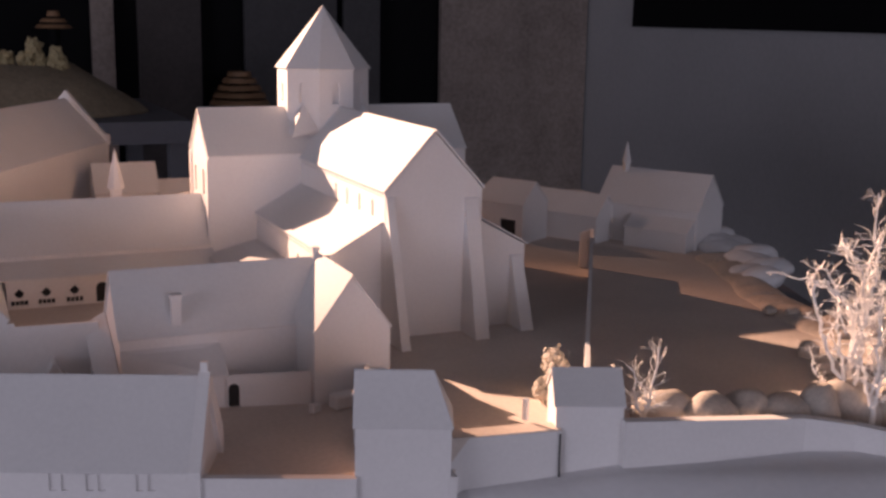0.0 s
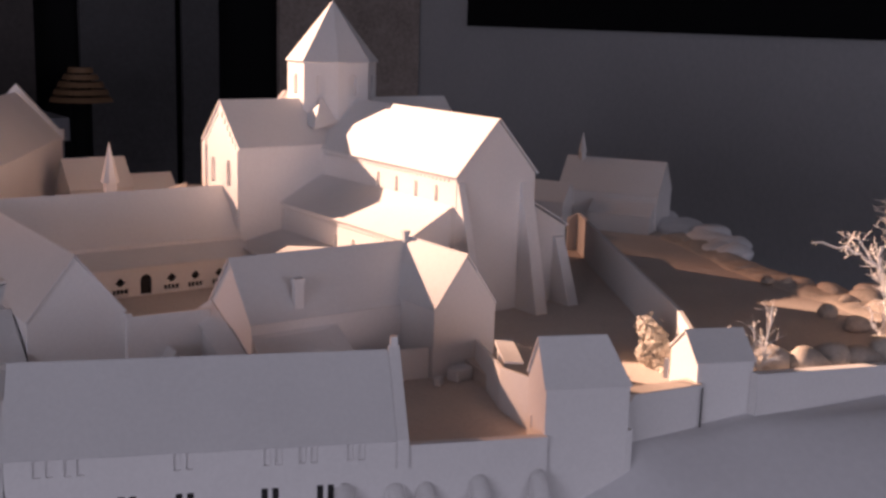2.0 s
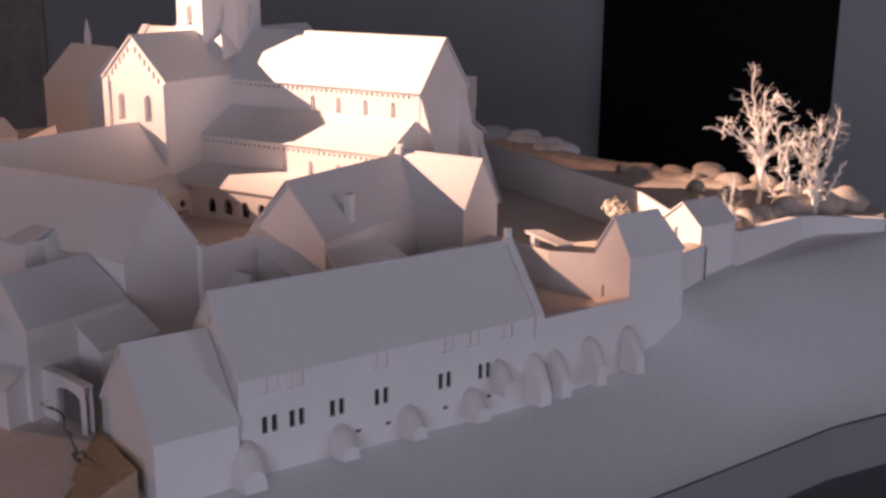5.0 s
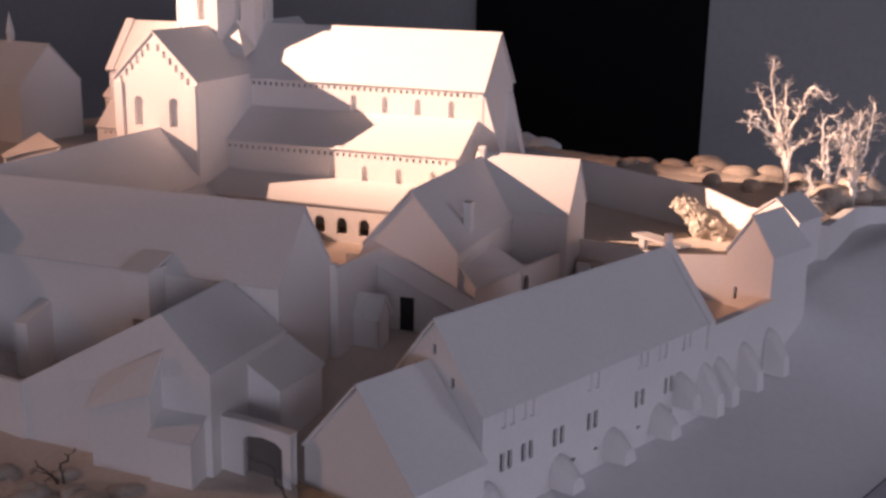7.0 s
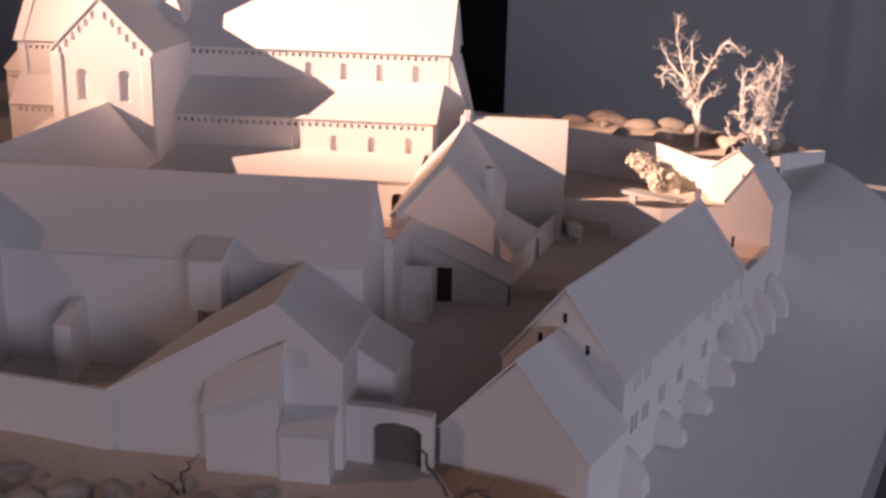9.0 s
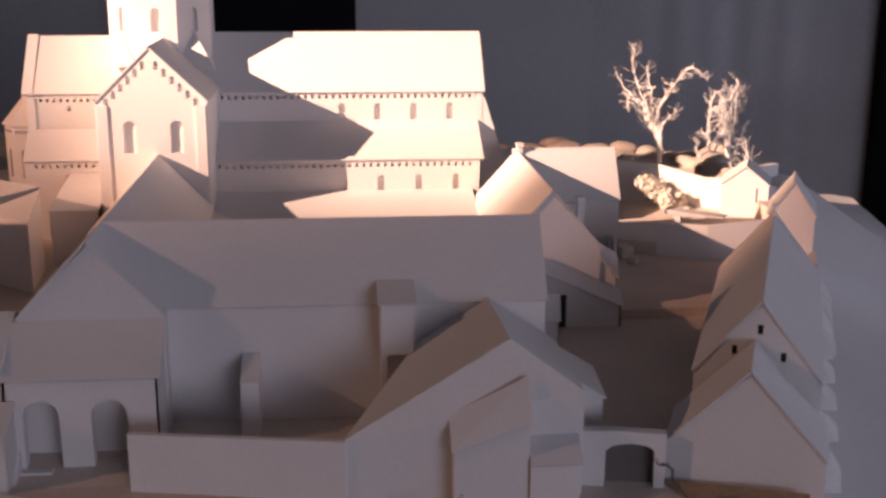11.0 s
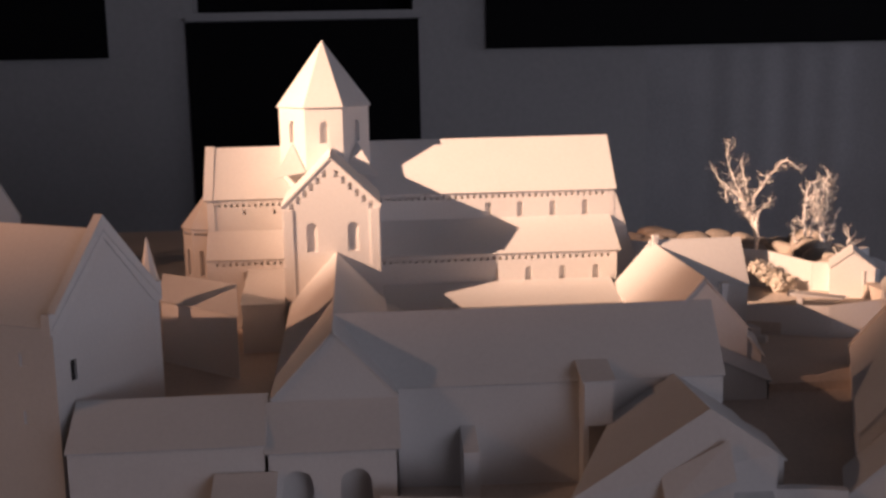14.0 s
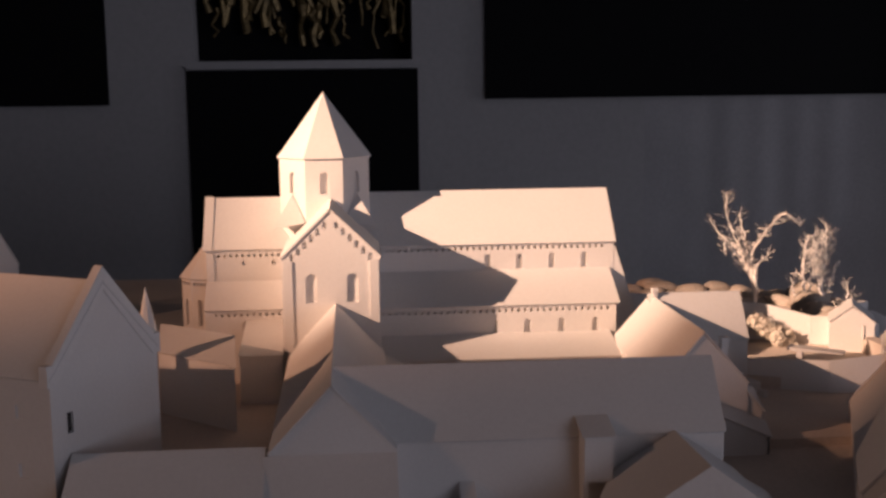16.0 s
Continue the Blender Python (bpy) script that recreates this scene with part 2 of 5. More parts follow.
bm = bmesh.new()
NU, NW = 160, 40
grid = []
for i in range(NU + 1):
    col = []
    for j in range(NW + 1):
        u = U0 + (U1 - U0) * i / NU
        w = front_w(u) + ((0.30 if u < 0.72 else 0.30 - 0.24 * (u - 0.72) / 0.21) - front_w(u)) * j / NW
        x, y = uw(u, w)
        z = outer_z(u, w) + 0.004 * (noise.noise((x * 9, y * 9, 0.0))) * min(1, w / 0.03)
        col.append(bm.verts.new((x, y, z)))
    grid.append(col)
for i in range(NU):
    for j in range(NW):
        bm.faces.new((grid[i][j], grid[i + 1][j], grid[i + 1][j + 1], grid[i][j + 1]))
for f in bm.faces:
    f.smooth = True
solo("ground", bm, SLOPE, "pale grey plaster slope below the walls", "ground", kind="structure")

bm = bmesh.new()
c = [uw(U0, 0), uw(0.25, 0), uw(0.48, -0.036), uw(0.70, -0.012), uw(U1, 0.025), uw(U1, 0.06), uw(0.78, 0.22), uw(0.78, W1), uw(U0, W1)]
prism(bm, c, 0.79, 0.838)
solo("base_board", bm, BOARD, "thick grey base board of the model", "base board", kind="structure")
bm = bmesh.new()
c = [uw(U0 - 0.06, -0.30), uw(U1, -0.30), uw(U1, 0.06), uw(0.80, 0.25), uw(0.80, W1 + 0.06), uw(U0 - 0.06, W1 + 0.06)]
prism(bm, c, 0.735, 0.79)
table = thing("display_table", "grey display table carrying the model", "table")
part("tabletop", bm, TABLE, table)
for u, w in ((-0.60, -0.22), (0.84, -0.22), (-0.60, 1.56), (0.70, 1.56)):
    x, y = uw(u, w)
    bm = bmesh.new()
    box(bm, x - 0.035, y - 0.035, 0.0, x + 0.035, y + 0.035, 0.735)
    part("leg", bm, TABLE, table)

MAIN = [(0.120, 0.8945), (0.302, 0.8540), (0.264, 0.712), (0.298, 0.655), (0.314, 0.665), (0.388, 0.663), (0.434, 0.643), (0.567, 0.619), (0.604, 0.604), (0.654, 0.549), (0.735, 0.560), (0.776, 0.60),
        (0.785, 0.70), (0.815, 0.86), (0.845, 0.98), (0.93, 1.18), (1.04, 1.36), (1.05, 1.75), (0.3, 2.0), (0.0, 2.0), (0.0, 1.0), (0.120, 0.990)]
bm = bmesh.new()
prism(bm, MAIN, 0.85, 0.947)
solo("precinct_ground", bm, SOIL, "tan board ground of the abbey precinct", "ground", kind="structure")
bm = bmesh.new()
prism(bm, [(0.119, 0.755), (0.165, 0.740), (0.153, 0.706), (0.238, 0.672), (0.265, 0.700), (0.304, 0.855), (0.119, 0.8955)], 0.85, 0.934)
solo("sunken_yard", bm, SOIL, "tan board floor of the sunken yard", "ground", kind="structure")
# the street yard slopes down to the gateway
bm = bmesh.new()
rows = []
for j in range(25):
    row = []
    for i in range(15):
        x = -0.140 + 0.262 * i / 14
        back_y = 0.8455 - 0.418 * (x + 0.088)
        y = back_y + (1.36 - back_y) * j / 24
        k = (x + 0.140) / 0.262
        low = 0.897 + 0.034 * k * (1 - 0.15 * k)
        z = low + 0.012 * min(1.0, max(0.0, (y - 0.99) / 0.25)) * k + 0.001 * noise.noise((x * 45, y * 45, 7.0))
        row.append(bm.verts.new((x, y, z)))
    rows.append(row)
for r0, r1 in zip(rows, rows[1:]):
    for i in range(14):
        f = bm.faces.new((r0[i], r0[i + 1], r1[i + 1], r1[i]))
        f.smooth = True
solo("yard_ground", bm, SOIL, "tan board ground sloping down to the gateway", "ground", kind="structure")

# ---- the church ----
church = thing("abbey_church", "white card model of a Romanesque abbey church with crossing tower", "model church", (0, 0, 0.93))
CZ = 0.93


def cpart(name, bm, mat=None, label=""):
    bmesh.ops.translate(bm, verts=bm.verts[:], vec=(0, 0, -CZ))
    return part(name, bm, mat or PAPER, church, label)


NX, NS, NN = 0.424, 0.374, 0.474          # nave ridge, south and north clerestory walls
NY0, NY1 = 0.974, 1.245                    # west front, crossing
NE, NR = 1.088, 1.1428                     # eave and ridge heights
AS, AN, AE, AT = 0.321, 0.527, 1.0275, 1.057   # aisle walls, eave, top of lean-to


def dashes(s0, s1, z, n, w=0.0028, h=0.0035):
    return [rect(s0 + (s1 - s0) * (i + 0.5) / n, z, w, h) for i in range(n)]


# clerestory walls
L = NY1 - NY0
bm = bmesh.new()
wins = [arch(L - s, 1.0605, 0.0068, 0.017) for s in (0.034, 0.071, 0.108, 0.144)]
panel(bm, (NS, NY1, 0), (0, -1, 0), [(0, 0.94), (L, 0.94), (L, NE), (0, NE)], dashes(0.004, L - 0.003, 1.0822, 38), wins, 0.004)
cpart("nave_wall", bm)
bm = bmesh.new()
panel(bm, (NN, NY0, 0), (0, 1, 0), [(0, 0.94), (L, 0.94), (L, NE), (0, NE)], (), [arch(L - s, 1.065, 0.0065, 0.0165) for s in (0.03, 0.09, 0.15, 0.21)], 0.004)
cpart("nave_wall", bm)
# west front
bm = bmesh.new()
panel(bm, (NS, NY0, 0), (1, 0, 0), [(0, 0.94), (0.1, 0.94), (0.1, NE), (0.05, NR), (0, NE)])
cpart("west_front", bm)
# nave roof
o = 0.0015
for sgn in (-1, 1):
    xe = NX + sgn * (0.05 + o)
    ze = NE - o * (NR - NE) / 0.05 + 0.0015
    bm = bmesh.new()
    a, b, c, d = (xe, NY0 - 0.002, ze), (NX, NY0 - 0.002, NR + 0.0015), (NX, NY1 + 0.05, NR + 0.0015), (xe, NY1 + 0.05, ze)
    slab(bm, [a, b, c, d] if sgn > 0 else [d, c, b, a], 0.0016)
    cpart("nave_roof", bm, ROOF)
# aisles
LA = NY1 - 0.983
for sgn in (-1, 1):
    xw, xi = (AS, NS) if sgn < 0 else (AN, NN)
    bm = bmesh.new()
    wn = [arch(LA - s, 0.9965, 0.0068, 0.017) for s in (0.0235, 0.0605, 0.098, 0.1345)] if sgn < 0 else []
    if sgn < 0:
        panel(bm, (xw, NY1, 0), (0, -1, 0), [(0, 0.93), (LA, 0.93), (LA, AE), (0, AE)], dashes(0.004, LA - 0.006, 1.0215, 36), wn, 0.004)
    else:
        panel(bm, (xw, 0.983, 0), (0, 1, 0), [(0, 0.93), (LA, 0.93), (LA, AE), (0, AE)], (), [arch(s, 0.999, 0.0065, 0.0165) for s in (0.06, 0.12, 0.18)], 0.004)
    cpart("aisle_wall", bm)
    bm = bmesh.new()
    if sgn < 0:
        panel(bm, (xw, 0.983, 0), (1, 0, 0), [(0, 0.93), (0.053, 0.93), (0.053, AT), (0, AE)])
    else:
        panel(bm, (xi, 0.983, 0), (1, 0, 0), [(0, 0.93), (0.053, 0.93), (0.053, AE), (0, AT)])
    cpart("aisle_front", bm)
    bm = bmesh.new()
    xo = xw + sgn * 0.0018
    zo = AE - 0.0018 * (AT - AE) / 0.053 + 0.0015
    q = [(xo, 0.979, zo), (xi, 0.979, AT + 0.0015), (xi, NY1, AT + 0.0015), (xo, NY1, zo)]
    slab(bm, q[::-1] if sgn < 0 else q, 0.0014)
    cpart("aisle_roof", bm, ROOF)


def buttress(x, w, ytop, ztop, ybot, zbot=0.94):
    """A flaring wedge against a west-facing wall."""
    bm = bmesh.new()
    yw = NY0 + 0.012
    v = [bm.verts.new(p) for p in ((x - w, yw, zbot), (x + w, yw, zbot), (x + w, ybot, zbot), (x - w, ybot, zbot),
                                   (x - w * 0.9, yw, ztop), (x + w * 0.9, yw, ztop), (x + w * 0.9, ytop, ztop - 0.004), (x - w * 0.9, ytop, ztop - 0.004))]
    for f in ((0, 1, 2, 3), (7, 6, 5, 4), (3, 2, 6, 7), (2, 1, 5, 6), (0, 3, 7, 4), (1, 0, 4, 5)):
        bm.faces.new([v[i] for i in f])
    bmesh.ops.recalc_face_normals(bm, faces=bm.faces[:])
    return cpart("buttress", bm)


buttress(0.3785, 0.0045, 0.972, 1.087, 0.926)
buttress(0.462, 0.0075, 0.972, 1.083, 0.938)
buttress(0.517, 0.007, 0.980, 1.020, 0.950)

# transept
TS, TN, TY0, TY1, TE, TR = 0.268, 0.580, 1.241, 1.341, 1.094, 1.1425
TYM = (TY0 + TY1) / 2
for sgn in (-1, 1):
    bm = bmesh.new()
    out = [(0, 0.94), (0.1, 0.94), (0.1, TE), (0.05, TR), (0, TE)]
    steps = []
    for i in range(6):
        s = 0.010 + i * 0.0068
        zz = TE + (s / 0.05) * (TR - TE) - 0.0095
        steps += [arch(s, zz - 0.0042, 0.0040, 0.0078, 4), arch(0.1 - s, zz - 0.0042, 0.0040, 0.0078, 4)]
    wn = [arch(0.0295, 1.047, 0.0115, 0.030), arch(0.0715, 1.047, 0.0115, 0.030)] + steps
    if sgn < 0:
        panel(bm, (TS, TY1, 0), (0, -1, 0), out, (), wn, 0.0035)
    else:
        panel(bm, (TN, TY0, 0), (0, 1, 0), out, (), wn, 0.0035)
    cpart("transept_gable", bm)
# corner pilasters of the lit gable
for y0 in (TY0 + 0.0015, TY1 - 0.0105):
    bm = bmesh.new()
    box(bm, TS - 0.0016, y0, 0.95, TS + 0.001, y0 + 0.009, TE - 0.003)
    cpart("pilaster", bm)
LT = TN - TS
for y, a, x in ((TY0, (1, 0, 0), TS), (TY1, (-1, 0, 0), TN)):
    bm = bmesh.new()
    panel(bm, (x, y, 0), a, [(0, 0.94), (LT, 0.94), (LT, TE), (0, TE)])
    cpart("transept_wall", bm)
for sgn in (-1, 1):
    ye = TYM + sgn * 0.0515
    ze = TE - 0.0015 * (TR - TE) / 0.05 + 0.0015
    q = [(TS - 0.0012, ye, ze), (TN + 0.0012, ye, ze), (TN + 0.0012, TYM, TR + 0.0015), (TS - 0.0012, TYM, TR + 0.0015)]
    bm = bmesh.new()
    slab(bm, q if sgn < 0 else q[::-1], 0.0016)
    cpart("transept_roof", bm, ROOF)

# crossing tower, eight-sided
TC, TRAD, TZ0, TZ1, TZ2 = Vector((0.4185, 1.298)), 0.0538, 1.09, 1.189, 1.260
ang = [radians(22.5 + 45 * i) for i in range(8)]
cor = [(TC.x + TRAD * math.cos(a), TC.y + TRAD * math.sin(a)) for a in ang]
for i in range(8):
    p, q = cor[i], cor[(i + 1) % 8]
    ln = math.dist(p, q)
    bm = bmesh.new()
    panel(bm, (*p, 0), (q[0] - p[0], q[1] - p[1], 0), [(0, TZ0), (ln, TZ0), (ln, TZ1), (0, TZ1)], (), [arch(ln / 2, 1.149, 0.0095, 0.024)], 0.004)
    cpart("tower_wall", bm)
    bm = bmesh.new()
    k = 1.055
    pe, qe = [(TC.x + (c[0] - TC.x) * k, TC.y + (c[1] - TC.y) * k, TZ1 - 0.001) for c in (p, q)]
    slab(bm, [pe, qe, (TC.x, TC.y, TZ2)], 0.0015)
    cpart("tower_roof", bm, ROOF)

# small roofs over the corners between the square base and the eight sides
for sx in (-1, 1):
    for sy in (-1, 1):
        c = (TC.x + sx * 0.0555, TC.y + sy * 0.0565, 1.112)
        p = (TC.x + sx * 0.0213, TC.y + sy * 0.0515, 1.118)
        q = (TC.x + sx * 0.0515, TC.y + sy * 0.0213, 1.118)
        top = (TC.x + sx * 0.0360, TC.y + sy * 0.0360, 1.148)
        order = 1 if sx * sy < 0 else -1
        bm = bmesh.new()
        slab(bm, [c, p, top][::-order], 0.001)
        slab(bm, [q, c, top][::-order], 0.001)
        cpart("corner_roof", bm, ROOF)

# choir and apse
CS, CN, CY1, CE, CR = 0.381, 0.468, 1.4305, 1.087, 1.1395
LC = CY1 - TY1
for sgn in (-1, 1):
    bm = bmesh.new()
    out = [(0, 0.94), (LC, 0.94), (LC, CE), (0, CE)]
    if sgn < 0:
        nic = [arch(0.041, 1.0705, 0.004, 0.0055), arch(0.074, 1.0705, 0.004, 0.0055)]
        panel(bm, (CS, CY1, 0), (0, -1, 0), out, dashes(0.004, LC, 1.0795, 13), nic, 0.004)
    else:
        panel(bm, (CN, TY1, 0), (0, 1, 0), out)
    cpart("choir_wall", bm)
    bm = bmesh.new()
    xe = NX + sgn * (0.0435 + 0.0012)
    ze = CE - 0.0012
    q = [(xe, TY1 - 0.05, ze + 0.0015), (NX, TY1 - 0.05, CR + 0.0015), (NX, CY1 + 0.003, CR + 0.0015), (xe, CY1 + 0.003, ze + 0.0015)]
    slab(bm, q if sgn > 0 else q[::-1], 0.0015)
    cpart("choir_roof", bm, ROOF)
bm = bmesh.new()
panel(bm, (CN, CY1, 0), (-1, 0, 0), [(0, 0.94), (CN - CS, 0.94), (CN - CS, CE), ((CN - CS) / 2, CR), (0, CE)])
cpart("choir_gable", bm)
bm = bmesh.new()
box(bm, CS - 0.0016, CY1 - 0.008, 0.95, CS + 0.001, CY1 - 0.0005, CE - 0.003)
cpart("pilaster", bm)
bm = bmesh.new()
slab(bm, [(CS - 0.0022, CY1 - 0.007, CE - 0.0002), (NX, CY1 - 0.007, CR + 0.0026), (NX, CY1 + 0.0032, CR + 0.0026), (CS - 0.0022, CY1 + 0.0032, CE - 0.0002)][::-1], 0.0024)
cpart("gable_coping", bm)
# lean-to along the choir's south flank
bm = bmesh.new()
panel(bm, (0.352, 1.430, 0), (0, -1, 0), [(0, 0.94), (0.0965, 0.94), (0.0965, 1.024), (0, 1.024)], dashes(0.008, 0.09, 1.0185, 12), [arch(0.042, 1.002, 0.005, 0.010)], 0.004)
cpart("side_chapel_wall", bm)
bm = bmesh.new()
panel(bm, (CS, 1.430, 0), (-1, 0, 0), [(0, 0.94), (0.029, 0.94), (0.029, 1.024), (0, 1.05)])
cpart("side_chapel_wall", bm)
bm = bmesh.new()
slab(bm, [(0.3508, TY1, 1.0245), (CS, TY1, 1.052), (CS, 1.4307, 1.052), (0.3508, 1.4307, 1.0245)][::-1], 0.0014)
cpart("side_chapel_roof", bm, ROOF)
bm = bmesh.new()
slab(bm, [(0.250, 1.3415, 0.998), (0.250, 1.386, 0.998), (0.352, 1.386, 1.014), (0.352, 1.3415, 1.014)][::-1], 0.0014)
cpart("corner_lean_to", bm, ROOF)
bm = bmesh.new()
panel(bm, (0.252, 1.385, 0), (0, -1, 0), [(0, 0.94), (0.043, 0.94), (0.043, 0.9985), (0, 0.9985)])
panel(bm, (0.352, 1.385, 0), (-1, 0, 0), [(0, 0.94), (0.1, 0.94), (0.1, 0.9975), (0, 1.013)])
cpart("corner_wall", bm)
# apse, half of a ten-sided drum
AC, AR = Vector((NX, CY1)), 0.034
acor = [(AC.x - AR * math.cos(math.pi * i / 5), AC.y + AR * math.sin(math.pi * i / 5)) for i in range(6)]
for i in range(5):
    p, q = acor[i + 1], acor[i]
    ln = math.dist(p, q)
    bm = bmesh.new()
    panel(bm, (*p, 0), (q[0] - p[0], q[1] - p[1], 0), [(0, 0.94), (ln, 0.94), (ln, 1.055), (0, 1.055)], dashes(0.002, ln - 0.002, 1.046, 4), [arch(ln / 2, 1.0, 0.006, 0.03)], 0.004)
    cpart("apse_wall", bm)
    bm = bmesh.new()
    k = 1.08
    pe, qe = [(AC.x + (c[0] - AC.x) * k, AC.y + (c[1] - AC.y) * k, 1.054) for c in (p, q)]
    slab(bm, [pe, qe, (AC.x, AC.y, 1.098)], 0.0014)
    cpart("apse_roof", bm, ROOF)

# ---- claustral ranges ----
house("east_range", "long white card monastery range with a plain gabled end", -0.055, 1.287, 0, 0.322, 0.094, 0.885, 0.9955, 1.0452, ends=(True, False))
house("south_range", "long white card refectory range with plain pitched roof", 0.001, 0.982, 90, 0.305, 0.080, 0.885, 0.9955, 1.0452, ends=(True, False))
house("west_range", "white card west range with chimney and steep roof", 0.120, 0.948, 0, 0.19, 0.084, 0.93, 0.990, 1.0375, ends=(True, True))
house("west_range_wing", "short white card wing with gable to the yard", 0.300, 0.854, 90, 0.098, 0.066, 0.93, 0.996, 1.041, ends=(True, False))

# cloister walks: lean-to roofs on low arcades
cloister = thing("cloister_walk", "white card cloister arcade with lean-to roofs", "model cloister", (0, 0, 0.93))


def lpart(name, bm, mat=None, label=""):
    bmesh.ops.translate(bm, verts=bm.verts[:], vec=(0, 0, -0.93))
    return part(name, bm, mat or PAPER, cloister, label)


bm = bmesh.new()
slab(bm, [(0.262, 0.99, 0.983), (0.262, 1.242, 0.983), (0.321, 1.242, 0.997), (0.321, 0.99, 0.997)], 0.0014)
lpart("walk_roof", bm, ROOF)
bm = bmesh.new()
holes = [arch(s, 0.9555, 0.0115, 0.0165) for s in (0.034, 0.058, 0.082, 0.106, 0.130, 0.154, 0.178, 0.202)]
panel(bm, (0.265, 1.21, 0), (0, -1, 0), [(0, 0.93), (0.22, 0.93), (0.22, 0.984), (0, 0.984)], holes, (), 0.003)
lpart("arcade", bm)
bm = bmesh.new()
slab(bm, [(0.04, 1.205, 0.978), (0.27, 1.205, 0.978), (0.27, 1.243, 0.992), (0.04, 1.243, 0.992)], 0.0014)
lpart("walk_roof", bm, ROOF)
bm = bmesh.new()
bays = (0.0125, 0.039, 0.067, 0.123, 0.150, 0.178, 0.2025)
holes = [arch(0.095, 0.948, 0.0125, 0.0215)]
for s in bays:
    holes += [rect(s + 0.0043 * (i - 1.5), 0.9505, 0.0035, 0.0052) for i in range(4)]
    holes.append([(s, 0.9580), (s + 0.0036, 0.9594), (s + 0.0050, 0.963), (s + 0.0036, 0.9666), (s, 0.9680), (s - 0.0036, 0.9666), (s - 0.0050, 0.963), (s - 0.0036, 0.9594)])
panel(bm, (0.05, 1.208, 0), (1, 0, 0), [(0, 0.93), (0.215, 0.93), (0.215, 0.979), (0, 0.979)], holes, (), 0.003)
lpart("arcade", bm)
# added black sheet: paints the shade of the walk seen through the tracery
bm = bmesh.new()
box(bm, 0.052, 1.2125, 0.932, 0.262, 1.2140, 0.978)
lpart("arcade_backing", bm, BLACK, "black sheet standing in for the shade behind the tracery")
for s in bays:
    bm = bmesh.new()
    lo, hi, w = 0.9485, 0.9702, 0.0102
    panel(bm, (0.05, 1.2073, 0), (1, 0, 0), [(s - w, lo), (s + w, lo), (s + w, lo + 0.0095), (s + 0.0066, hi), (s - 0.0066, hi), (s - w, lo + 0.0095)],
          [[(s - 0.0088, 0.9500), (s + 0.0088, 0.9500), (s + 0.0088, 0.9562), (s - 0.0088, 0.9562)], [(s, 0.9576), (s + 0.0054, 0.963), (s, 0.9684), (s - 0.0054, 0.963)]], (), 0.0007)
    lpart("tracery_frame", bm)

# ---- the long foreground house and its yard ----
TL = -22.7
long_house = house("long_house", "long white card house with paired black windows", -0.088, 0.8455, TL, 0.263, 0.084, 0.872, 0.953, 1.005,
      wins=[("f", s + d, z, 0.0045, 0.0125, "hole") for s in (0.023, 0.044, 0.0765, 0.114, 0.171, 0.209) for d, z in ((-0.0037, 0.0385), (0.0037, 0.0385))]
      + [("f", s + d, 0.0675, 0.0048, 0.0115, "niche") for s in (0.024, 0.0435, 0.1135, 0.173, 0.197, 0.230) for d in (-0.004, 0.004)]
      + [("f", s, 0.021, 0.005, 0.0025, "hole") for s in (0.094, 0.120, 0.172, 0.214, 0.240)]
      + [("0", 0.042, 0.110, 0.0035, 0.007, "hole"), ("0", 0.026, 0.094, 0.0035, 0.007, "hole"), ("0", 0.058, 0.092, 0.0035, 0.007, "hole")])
bm = bmesh.new()
prof = [(-0.0445, 0.060), (-0.0445, 0.0815), (0.0, 0.1375), (0.0445, 0.0815), (0.0445, 0.060), (0.0405, 0.060), (0.0, 0.120), (-0.0405, 0.060)]
f0 = [bm.verts.new((0.2585, y, z)) for y, z in prof]
f1 = [bm.verts.new((0.2665, y, z)) for y, z in prof]
for i in range(len(prof)):
    j = (i + 1) % len(prof)
    bm.faces.new((f0[i], f0[j], f1[j], f1[i]))
bm.faces.new(f0[::-1])
bm.faces.new(f1)
box(bm, 0.2600, -0.0022, 0.1370, 0.2650, 0.0022, 0.1440)
bmesh.ops.recalc_face_normals(bm, faces=bm.faces[:])
part("gable_parapet", bm, PAPER, long_house, "thick card gable coping with a small finial")
house("annex", "low white card annex against the long house gable", -0.1445, 0.872, TL, 0.060, 0.098, 0.872, 0.925, 0.978, ends=(True, False))
house("gatehouse", "small white card gatehouse with lit gable", 0.245, 0.6895, TL, 0.064, 0.043, 0.885, 0.984, 1.0155, hip=(0, 0.012), wins=[("0", 0.0105, 0.056, 0.003, 0.011, "hole")])
house("wall_hut", "tiny white card hut on the boundary wall", 0.3925, 0.6825, TL, 0.048, 0.050, 0.90, 0.983, 1.0025)

# ---- east side ----
tall = house("tall_house", "tall long white card house with steep parapet gables", -0.005, 1.460, 61.0, 0.373, 0.122, 0.88, 1.057, 1.120,
      wins=[("0", 0.019, 0.133, 0.0065, 0.016, "hole")] + [("b", 0.373 - s, z, 0.009, 0.011, "niche") for s in (0.03, 0.09, 0.15, 0.21) for z in (0.10, 0.145)])


